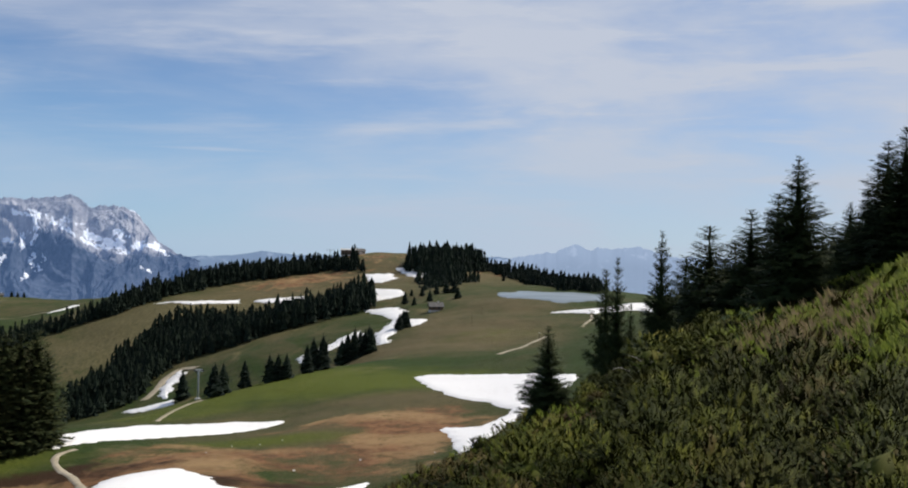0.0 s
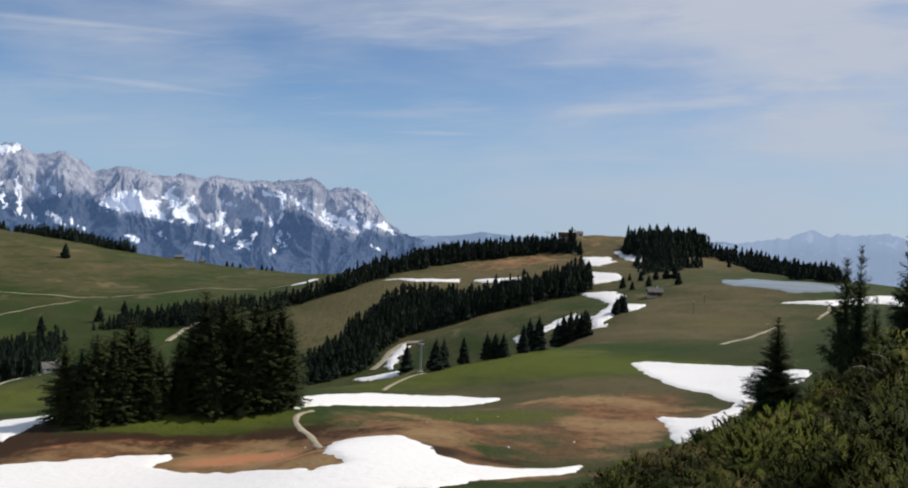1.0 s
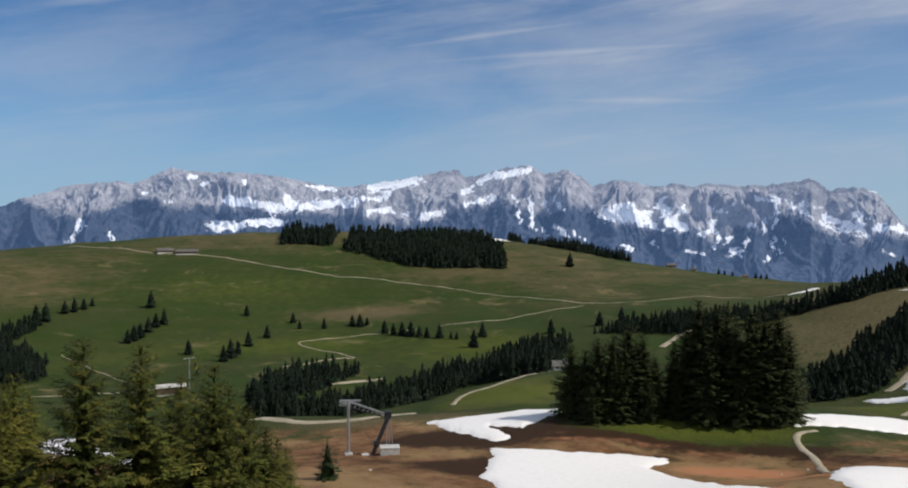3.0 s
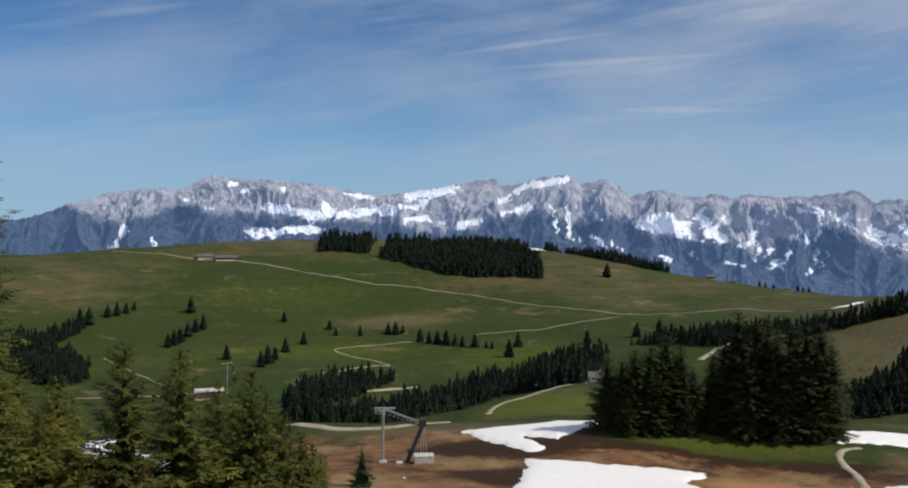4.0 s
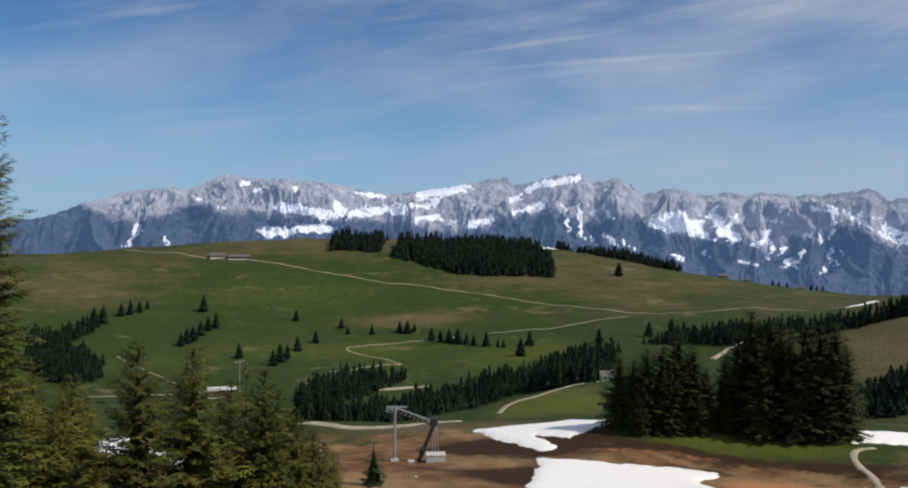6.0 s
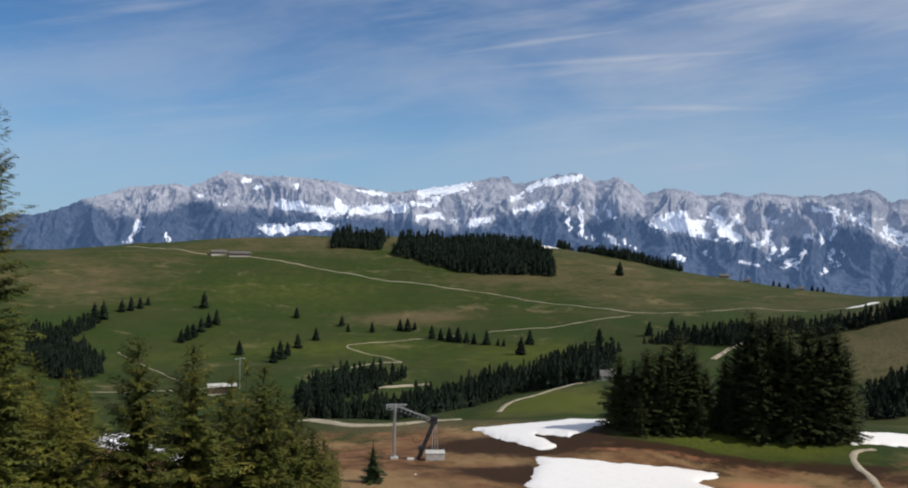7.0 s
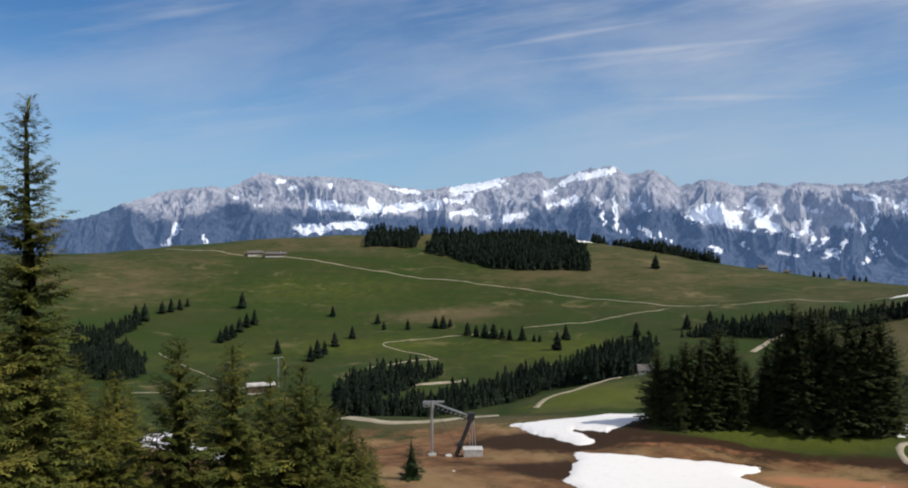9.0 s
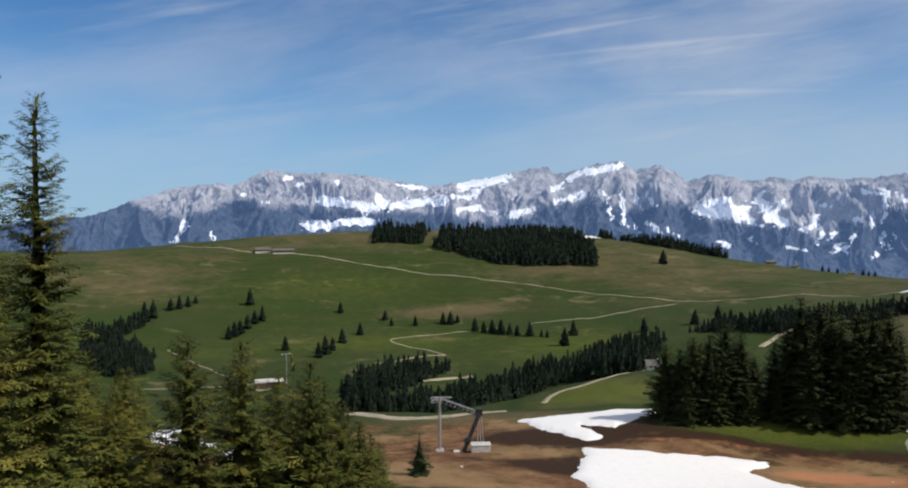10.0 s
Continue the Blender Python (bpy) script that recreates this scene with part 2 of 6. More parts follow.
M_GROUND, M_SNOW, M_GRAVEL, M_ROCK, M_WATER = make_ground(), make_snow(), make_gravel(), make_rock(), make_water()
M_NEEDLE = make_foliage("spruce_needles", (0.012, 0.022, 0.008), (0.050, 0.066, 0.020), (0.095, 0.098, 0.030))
# next three: sunlight on the twigs painted in as paler, yellower needles and tips
M_NEEDLE_SUNLIT = make_foliage("sunlit_spruce_needles", (0.034, 0.042, 0.008), (0.185, 0.180, 0.030), (0.38, 0.30, 0.060))
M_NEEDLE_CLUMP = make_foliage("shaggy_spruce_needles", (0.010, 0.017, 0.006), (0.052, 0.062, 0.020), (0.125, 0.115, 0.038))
M_NEEDLE_MID = make_foliage("part_sunlit_spruce_needles", (0.018, 0.027, 0.006), (0.115, 0.125, 0.024), (0.27, 0.22, 0.048))
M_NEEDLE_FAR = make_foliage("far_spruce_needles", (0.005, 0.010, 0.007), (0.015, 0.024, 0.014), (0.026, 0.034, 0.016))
M_SHRUB = make_foliage("dwarf_shrub_leaves", (0.024, 0.032, 0.004), (0.100, 0.110, 0.012), (0.225, 0.185, 0.036))
M_SHRUB_DARK = make_foliage("dwarf_pine_needles", (0.010, 0.015, 0.002), (0.046, 0.052, 0.007), (0.125, 0.108, 0.020))
M_SHRUB_GREY = make_foliage("grey_shrub_leaves", (0.022, 0.030, 0.006), (0.078, 0.088, 0.018), (0.15, 0.138, 0.040))
M_SHRUB_RUST = make_foliage("rusty_heath_leaves", (0.030, 0.026, 0.008), (0.085, 0.068, 0.020), (0.17, 0.120, 0.042))
M_GRASS = make_foliage("tussock_blades", (0.075, 0.105, 0.011), (0.17, 0.20, 0.028), (0.27, 0.23, 0.07))
M_STRAW = make_foliage("dead_grass", (0.10, 0.075, 0.035), (0.20, 0.155, 0.08), (0.26, 0.20, 0.11))
M_BARK = make_bark("spruce_bark", (0.045, 0.032, 0.024), (0.12, 0.09, 0.07))
M_DEADWOOD = make_bark("bleached_wood", (0.30, 0.27, 0.23), (0.50, 0.46, 0.40))
M_STEEL = make_plain("galvanised_steel", (0.42, 0.44, 0.46), (0.58, 0.60, 0.61), 3, 0.45, 0.7)
M_DARKSTEEL = make_plain("dark_machine_steel", (0.030, 0.030, 0.034), (0.07, 0.07, 0.075), 3, 0.5, 0.3)
M_CONCRETE = make_plain("concrete", (0.36, 0.35, 0.33), (0.55, 0.53, 0.50), 2, 0.9)
M_TIMBER = make_plain("weathered_timber", (0.07, 0.045, 0.03), (0.16, 0.11, 0.075), 1.5, 0.85)
M_ROOF = make_plain("grey_shingle_roof", (0.075, 0.07, 0.065), (0.15, 0.14, 0.13), 1.5, 0.85)
M_PLASTER = make_plain("white_plaster", (0.66, 0.64, 0.60), (0.80, 0.78, 0.74), 0.8, 0.9)
M_GLASS = make_plain("dark_window_glass", (0.02, 0.025, 0.03), (0.04, 0.05, 0.06), 1, 0.08, 0.0, 0.6)
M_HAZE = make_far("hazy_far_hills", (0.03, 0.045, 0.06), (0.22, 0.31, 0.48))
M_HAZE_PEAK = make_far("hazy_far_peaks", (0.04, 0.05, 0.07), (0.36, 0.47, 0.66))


# ---- mesh helpers ----
def mesh_object(name, verts, faces, material, parent=None, label="", smooth=False, normals=None):
    me = bpy.data.meshes.new(name)
    me.from_pydata([tuple(v) for v in verts] if not isinstance(verts, np.ndarray) else verts.tolist(), [],
                   faces.tolist() if isinstance(faces, np.ndarray) else faces)
    me.materials.append(material)
    if smooth or normals is not None:
        me.shade_smooth()
    if normals is not None:
        me.normals_split_custom_set_from_vertices(normals.tolist())
    ob = new(name, me)
    if parent:
        ob.parent = parent
    return tagged(ob, label)


def part(name, bm, material, parent, label=""):
    me = bpy.data.meshes.new(name)
    bm.to_mesh(me)
    bm.free()
    me.materials.append(material)
    ob = new(name, me)
    ob.parent = parent
    return tagged(ob, label)


def rounded(verts, heart, rise):
    """Normals that point away from a heart (or a stem) so that many small leaves shade as one soft mass."""
    n = verts - np.asarray(heart, float)
    n = n / (np.linalg.norm(n, axis=1, keepdims=True) + 1e-6) + np.array([0, 0, rise])
    return n / (np.linalg.norm(n, axis=1, keepdims=True) + 1e-6)


def joined(pieces):
    """Several (verts, faces) lists as one."""
    verts, faces, n = [], [], 0
    for v, f in pieces:
        verts.append(np.asarray(v, float))
        faces.append(np.asarray(f, int) + n)
        n += len(v)
    return np.vstack(verts), np.vstack(faces)


# ---- the lie of the land: spot heights as (bearing left of ahead, distance, height) ----
SPOTS = {}
SPOTS["near"] = [(-32.5, 7, -0.1), (-23.5, 8, -0.5), (-12.0, 9, -1.0), (0.2, 13, -2.9), (2.7, 14, -3.2), (-32.4, 15, -0.3), (-23.3, 19, -1.2), (-14.3,
    22, -3.0), (-7.9, 26, -4.4), (-3.0, 18, -3.8), (-32.3, 34, 1.3), (-28.5, 34, -0.3), (-24.4, 34, -1.1), (-18.9, 32, -2.1), (-12.7, 32, -4.2),
    (-32.2, 45, 1.9), (-28.5, 45, 0.3), (-24.3, 48, -1.1), (-18.8, 46, -3.1), (-21.8, 48, -1.6)]
SPOTS["bowl_a"] = [(21.0, 112, -29.8), (10.3, 112, -31.3), (3.5, 112, -31.6), (16.0, 130, -32.1), (4.4, 132, -32.6), (23.4, 150, -33.3), (17.9, 172,
    -36.3), (9.2, 178, -37.2), (12.4, 195, -38.1), (4.5, 170, -32.8), (-2.2, 135, -31.4), (-0.4, 225, -34.1), (-7.8, 210, -30.9), (-6.6, 160, -31.3),
    (-11.8, 200, -27.4), (44.3, 105, -33.0), (35.6, 105, -33.2), (23.5, 122, -34.2), (31.4, 133, -35.4), (37.5, 150, -34.0), (31.4, 152, -33.6),
    (25.4, 152, -33.1), (47.9, 155, -37.5), (54.1, 131, -36.4), (59.0, 112, -32.9), (59.8, 185, -42.4), (56.5, 175, -41.4), (49.8, 190, -44.0), (44.1,
    195, -44.0), (38.9, 180, -40.6), (72.3, 165, -40.9), (79.4, 150, -35.0)]
SPOTS["bowl_b"] = [(68.6, 112, -34.4), (79.4, 95, -26.7)]
SPOTS["meadow"] = [(23.1, 205, -41.3), (14.3, 240, -42.6), (8.5, 275, -42.6), (2.5, 330, -39.9), (-0.3, 390, -35.1), (-3.6, 410, -30.5), (-3.6, 300,
    -34.8), (-7.7, 310, -33.1), (-11.8, 340, -28.3), (-9.7, 400, -25.6), (-6.4, 430, -24.7), (-13.3, 420, -23.6), (-17.7, 380, -23.5), (-19.2, 420,
    -23.7), (-6.4, 530, -25.4), (-13.3, 520, -24.8), (-4.8, 560, -23.8), (0.6, 560, -27.1), (3.0, 520, -32.9), (0.5, 345, -37.1)]
SPOTS["midhill"] = [(21.5, 420, -82.3), (17.6, 420, -75.4), (12.5, 430, -59.2), (7.8, 450, -47.9), (3.0, 500, -37.0), (16.2, 480, -70.6), (10.6, 540,
    -54.1), (6.3, 560, -40.1), (3.9, 580, -30.8), (23.2, 560, -80.2), (20.5, 580, -68.9), (16.3, 600, -56.0), (16.3, 660, -44.7), (11.8, 670, -43.3),
    (4.7, 660, -30.8), (23.3, 640, -71.2), (19.9, 690, -55.0), (15.2, 750, -38.6), (11.8, 780, -31.1), (7.9, 800, -19.7), (4.7, 820, -5.2), (2.3, 830,
    -2.1), (0.7, 810, -4.9), (-2.7, 790, -12.2), (-5.1, 780, -14.0), (-7.6, 760, -22.5), (-10.1, 740, -30.0), (-13.3, 720, -32.0), (2.7, 720, -20.3),
    (-1.0, 690, -20.9), (-6.8, 640, -24.5)]
SPOTS["alp"] = [(78.5, 1250, -40.3), (72.1, 1250, -29.5), (66.4, 1250, -20.7), (61.3, 1250, -14.6), (54.7, 1250, -12.0), (49.0, 1250, -18.1), (44.1,
    1230, -21.7), (38.5, 1180, -36.6), (34.4, 1140, -51.4), (29.0, 1100, -61.4), (23.7, 1050, -68.4), (78.6, 880, -87.5), (72.2, 980, -76.2), (64.5,
    960, -78.3), (56.4, 950, -79.7), (48.2, 930, -78.7), (40.1, 880, -79.7), (32.5, 860, -75.4), (25.6, 830, -69.5), (75.9, 720, -111.6), (64.6, 760,
    -110.2), (56.4, 740, -109.9), (48.2, 780, -99.5), (40.1, 740, -92.9), (32.5, 740, -79.7), (74.1, 520, -109.5), (64.6, 580, -108.5), (56.5, 570,
    -111.2), (52.3, 580, -111.5), (44.1, 620, -100.6)]
SPOTS["gully"] = [(74.2, 420, -99.5), (60.6, 420, -99.0), (54.4, 430, -100.9), (49.0, 460, -101.4), (49.0, 370, -85.6), (44.1, 390, -79.5), (39.3,
    420, -75.6), (44.1, 320, -74.6), (38.1, 360, -76.9), (37.0, 560, -92.5)]
SPOTS["unseen_a"] = [(-60, 2, 0.2), (-30, 2, 0.2), (0, 2, 0.0), (30, 2, 0.0), (60, 2, 0.0), (90, 2, 0.0), (130, 2, 0.0), (-100, 2, 0.0), (180, 2,
    0.0), (-140, 2, 0.0), (12, 6, -1.0), (12, 16, -5), (12, 45, -18), (12, 85, -28), (30, 6, -1.2), (30, 16, -6), (30, 45, -20), (30, 85, -30), (50,
    6, -1.3), (50, 16, -6.5), (50, 45, -20), (50, 85, -29), (70, 6, -1.3), (70, 16, -6), (70, 45, -17), (70, 85, -26), (88, 6, -1.0), (88, 16, -4.5),
    (88, 45, -14), (88, 85, -24), (-20, 75, -14), (-8, 60, -20)]
SPOTS["unseen_b"] = [(-30, 80, -6), (0, 70, -22), (-14, 130, -22), (-24, 130, -18), (52, 265, -72), (60, 265, -70), (68, 265, -70), (76, 265, -66),
    (45, 265, -68), (38, 265, -66), (25, 300, -66), (17, 300, -66), (10, 300, -60), (32, 240, -60)]
SPOTS["around_a"] = [(30, 1700, -170), (30, 2600, -330), (45, 1700, -170), (45, 2600, -330), (60, 1700, -170), (60, 2600, -330), (75, 1700, -170),
    (75, 2600, -330), (20, 1150, -90), (20, 2400, -330), (8, 1150, -90), (8, 2400, -330), (-5, 1150, -90), (-5, 2400, -330), (-15, 1150, -90), (-15,
    2400, -330), (-30, 300, 0), (-45, 300, 10), (-30, 900, -60), (-30, 2400, -330), (22, 1500, -200), (110, 20, -3), (110, 100, -14), (110, 400, -50),
    (110, 1200, -60), (150, 20, 0.5), (150, 100, 4), (150, 500, -10), (150, 1500, -100), (-170, 20, 2), (-170, 100, 8), (-170, 500, 0)]
SPOTS["around_b"] = [(-130, 20, 3), (-130, 100, 12), (-130, 500, 0), (-130, 1500, -100), (-80, 20, 3), (-80, 100, 14), (-80, 400, 10), (-80, 1500,
    -120), (90, 400, -50), (90, 1200, -20), (90, 2400, -300), (130, 2600, -330), (-170, 2600, -330), (-100, 2600, -330)]


def land_coords(bearing, dist):
    b = np.radians(bearing)
    return np.stack([3.8 * np.cos(b), 3.8 * np.sin(b), 3.0 * np.log(dist)], -1)


def kernel(a, b):
    r = np.sqrt(((a[:, None, :] - b[None, :, :]) ** 2).sum(-1)) + 1e-9
    return r * r * np.log(r)


spot = np.array([row for rows in SPOTS.values() for row in rows], float)
spot_at = land_coords(spot[:, 0], spot[:, 1])
ones = np.ones((len(spot), 1))
poly = np.hstack([ones, spot_at])
system = np.zeros((len(spot) + 4, len(spot) + 4))
system[: len(spot), : len(spot)] = kernel(spot_at, spot_at) + 0.02 * np.eye(len(spot))
system[: len(spot), len(spot):] = poly
system[len(spot):, : len(spot)] = poly.T
LAND = np.linalg.solve(system, np.concatenate([(spot[:, 2] - EYE) / spot[:, 1], np.zeros(4)]))


def height_polar(bearing, dist):
    """Ground height at bearings (degrees) and distances (metres), arrays of one shape."""
    bearing, dist = np.asarray(bearing, float), np.asarray(dist, float)
    shape = bearing.shape
    q = land_coords(bearing.ravel(), np.clip(dist.ravel(), 1.5, 2800))
    value = np.empty(len(q))
    for i in range(0, len(q), 20000):
        c = q[i:i + 20000]
        value[i:i + 20000] = kernel(c, spot_at) @ LAND[:-4] + LAND[-4] + c @ LAND[-3:]
    d = dist.ravel()
    z = EYE + np.minimum(d, 2800) * value
    x, y = -d * np.sin(np.radians(bearing.ravel())), d * np.cos(np.radians(bearing.ravel()))
    # gentle relief: hummocks of two sizes that grow with the distance
    size = np.clip(d / 200, 0.02, 3.0)
    relief = np.sin(x / 23 + 1.3 * np.sin(y / 31)) * np.sin(y / 27 + 1.7) * 0.45 + np.sin(x / 7.1 + y / 9.3 + np.sin(y / 5.7)) * 0.12
    z = z + size * relief
    # hummocks on the near hill
    b = bearing.ravel()
    near = np.clip((d - 6) / 4, 0, 1) * np.clip((48 - d) / 10, 0, 1) * np.clip((4 - b) / 5, 0, 1) * np.clip((b + 50) / 10, 0, 1)
    z = z + near * (0.30 * np.sin(x / 0.72 + 1.9 * np.sin(y / 1.1)) * np.sin(y / 0.71 + 1.3 * np.sin(x / 1.3)) + 0.14 * np.sin(x / 1.7 - y / 2.3))
    return z.reshape(shape)


def height(x, y):
    x, y = np.asarray(x, float), np.asarray(y, float)
    return height_polar(np.degrees(np.arctan2(-x, y)), np.maximum(np.hypot(x, y), 1.5))


def ground_z(x, y):
    return float(height(np.array([x]), np.array([y]))[0])


def polar(bearing, dist):
    """Plan place of a bearing (degrees, to the left of ahead) and a distance."""
    return -dist * math.sin(radians(bearing)), dist * math.cos(radians(bearing))


SNOW, PATHS, WOODS = {}, {}, {}
SNOW["broad"] = [(44.58, 111.6), (43.62, 129.7), (41.1, 129.1), (38.43, 128.5), (35.29, 129.1), (31.35, 129.7), (31.47, 127.4), (32.68, 122.3),
    (28.79, 112.2), (22.15, 100.1), (19.46, 102.4), (21.26, 108.2), (20.53, 123.9), (15.59, 124.5), (13.95, 117.4), (12.72, 110.6), (10.9, 107.2),
    (7.95, 108.2), (3.04, 114.2), (3.22, 109.1), (9.89, 98.3), (13.47, 91.9), (30.39, 89.0), (42.19, 96.1)]
SNOW["tongue"] = [(48.62, 159.1), (45.15, 162.0), (42.24, 167.2), (38.46, 325.8), (38.65, 157.6), (40.74, 147.9), (41.49, 143.3), (42.6, 145.9),
    (44.07, 147.9), (42.23, 137.6), (43.33, 133.9), (45.85, 142.7)]
SNOW["strip"] = [(23.39, 159.8), (23.37, 150.0), (21.08, 153.4), (16.09, 162.7), (12.34, 169.5), (8.96, 179.0), (9.05, 183.1), (12.35, 185.6), (17.94,
    183.1), (21.44, 168.7)]
SNOW["wedge"] = [(-0.18, 224.6), (-1.2, 228.7), (-5.73, 219.5), (-8.8, 209.8), (-11.84, 191.6), (-11.26, 181.4), (-9.05, 171.8), (-8.06, 157.6),
    (-6.65, 143.3), (-5.03, 126.2), (-3.4, 123.4), (-2.97, 139.5), (-2.24, 154.1), (-5.0, 150.6), (-7.03, 162.0), (-7.03, 166.5), (-5.37, 177.4),
    (-3.31, 184.8), (-1.23, 205.1)]
SNOW["piste_low"] = [(3.55, 508.3), (1.56, 492.4), (0.31, 457.9), (0.83, 431.7), (-0.75, 414.4), (-0.93, 397.8), (0.98, 383.6), (1.86, 366.6), (1.5,
    351.9), (2.57, 356.8), (2.77, 376.7), (2.24, 396.0), (1.36, 427.8), (2.63, 479.2)]
SNOW["piste_mid"] = [(2.67, 569.3), (1.24, 556.6), (1.94, 536.7), (3.01, 517.6), (3.21, 551.5)]
SNOW["piste_top"] = [(3.43, 711.1), (1.63, 707.9), (1.08, 679.6), (2.33, 661.3), (3.24, 685.8)]
SNOW["summit"] = [(1.28, 727.4), (-0.13, 730.8), (-1.35, 682.7), (-0.49, 658.3), (0.92, 714.4)]
SNOW["ditch"] = [(8.18, 388.9), (5.91, 396.0), (3.7, 412.5), (3.51, 394.2), (5.53, 383.6), (7.79, 376.7)]
SNOW["shelf"] = [(17.6, 692.0), (14.84, 661.3), (11.99, 664.3), (11.99, 652.4), (15.21, 652.4)]
SNOW["shelf_end"] = [(11.02, 652.4), (9.46, 655.3), (7.48, 643.6), (7.48, 615.0), (10.24, 637.7)]
SNOW["lakeside"] = [(-9.92, 383.6), (-12.54, 387.1), (-15.11, 410.7), (-17.64, 445.6), (-19.18, 396.0), (-17.66, 350.3), (-15.71, 390.7), (-12.55,
    371.6)]
SNOW["ridge_foot"] = [(23.9, 808), (23.0, 823), (22.3, 827), (22.1, 819), (23.2, 808)]
SNOW["verge"] = [(19.56, 410.7), (16.16, 401.4), (16.22, 388.9), (19.03, 399.6)]
SNOW["bank"] = [(3.05, 577.2), (1.0, 556.6), (0.58, 534.3), (2.62, 524.7)]
SNOW["bend"] = [(17.2, 435.6), (16.35, 468.4), (15.77, 477.0), (15.46, 460.0), (16.11, 441.6), (16.67, 410.7)]
SNOW["inn"] = [(47.52, 1166.2), (44.07, 1203.8), (42.39, 1220.3), (44.07, 1160.9), (46.91, 1150.4)]
SNOW["station"] = [(75.42, 330.3), (72.33, 423.9), (70.66, 169.5), (71.23, 152.7), (74.17, 158.3)]
SNOW["station_low"] = [(70.85, 159.1), (67.8, 154.1), (65.65, 136.9), (64.28, 104.8), (67.05, 120.1), (68.58, 136.3)]
LAKE = [(-5.8, 492.4), (-7.64, 508.3), (-13.31, 554.1), (-13.56, 416.3), (-10.11, 414.4), (-6.83, 441.6)]
PATHS["alp_road"] = (1.35, [(72.15, 1192.9), (69.91, 1155.6), (66.85, 1109.4), (63.7, 1084.5), (60.48, 1050.6), (56.4, 1013.1), (52.27, 981.5), (48.15,
    950.8), (44.08, 908.6), (40.09, 868.3), (36.6, 841.1), (32.5, 841.1), (28.96, 852.7), (23.68, 822.3)])
PATHS["alp_track"] = (1.3, [(36.6, 841.1), (40.09, 811.1), (44.08, 789.4), (48.16, 782.2), (52.71, 768.2), (56.43, 754.3), (57.46, 747.5), (56.85,
    724.2), (54.79, 698.3), (53.54, 676.5)])
PATHS["valley_road"] = (5, [(57.28, 551.5), (55.63, 564.2), (53.97, 574.5), (51.69, 582.4)])
PATHS["west_track"] = (0.9, [(72.62, 757.8), (70.59, 673.4), (68.51, 606.7)])
PATHS["west_road"] = (0.7, [(74.48, 582.4), (71.18, 571.9), (65.39, 564.2)])
PATHS["knoll_road"] = (2.6, [(39.69, 479.2), (42.47, 412.5), (45.71, 392.4), (46.62, 366.6)])
PATHS["bend_path"] = (0.95, [(20.83, 111.1), (22.04, 130.9), (22.9, 137.6), (23.25, 142.0), (23.09, 145.9), (22.09, 148.6)])
PATHS["meadow_path"] = (1.0, [(17.22, 190.7), (16.14, 209.8), (15.04, 220.5), (14.29, 225.6)])
PATHS["switchback"] = (4.5, [(17.98, 425.8), (17.27, 441.6), (16.56, 468.4), (15.66, 479.2), (14.54, 464.2)])
PATHS["slope_path"] = (1.5, [(-6.11, 268.1), (-7.74, 288.2), (-9.55, 312.8)])
PATHS["lake_path"] = (1.1, [(-12.54, 380.2), (-12.63, 351.9), (-11.97, 325.8)])
PATHS["ridge_road"] = (4.0, [(31.99, 607.5), (31.36, 625.0), (30.69, 644.2), (29.88, 660.8), (29.41, 678), (28.5, 680), (27.42, 698.3), (26.01, 706.9)])
PATHS["gully_track"] = (2.2, [(58.6, 640), (56.6, 655), (54.6, 672), (53.54, 676.5)])
PATHS["field_road"] = (3.6, [(60.4, 184), (58.6, 176.5), (57.2, 172.0), (55.57, 171.5), (53.94, 172.6), (52.3, 178.5), (50.6, 181), (49.2, 182)])
WOODS["ridge"] = [(26.5, 664.3), (23.29, 676.5), (19.9, 676.5), (16.34, 720.9), (12.6, 750.9), (8.71, 750.9), (6.33, 754.3), (3.41, 724.2), (3.91,
    750.9), (7.93, 800.2), (11.84, 833.5), (15.24, 796.6), (19.91, 701.5), (23.29, 685.8)]
WOODS["belt"] = [(23.14, 406.9), (18.87, 433.6), (16.58, 496.9), (12.49, 494.6), (7.83, 499.1), (3.22, 508.3), (3.24, 559.1), (6.26, 552), (10.59,
    580), (13.65, 598), (16.62, 590), (19.1, 545), (22.5, 470)]
WOODS["summit"] = [(0.63, 717.6), (-1.85, 679.6), (-4.73, 740.8), (-4.93, 796.6), (-2.65, 833.5), (0.23, 764.7)]
WOODS["saddle"] = [(-1.05, 551.5), (-3.52, 606.7), (-4.74, 679.6), (-0.21, 670.4)]
WOODS["east_ridge"] = [(-4.94, 750.9), (-7.63, 704.7), (-10.09, 574.5), (-13.11, 559.1), (-13.11, 698.3), (-10.08, 747.5), (-7.62, 771.7), (-5.13,
    796.6)]
WOODS["crown"] = [(54.12, 1094.4), (49.79, 1027.0), (43.07, 1008.6), (43.07, 1060.2), (44.68, 1171.5), (48.96, 1176.8), (53.91, 1150.4)]
WOODS["crown_small"] = [(58.64, 1129.7), (55.15, 1109.4), (54.85, 1182.2), (58.43, 1187.5)]
WOODS["crest"] = [(42.47, 1225.9), (38.53, 1155.6), (34.28, 1171.5), (34.13, 1182.2), (38.53, 1187.5), (42.27, 1214.8)]
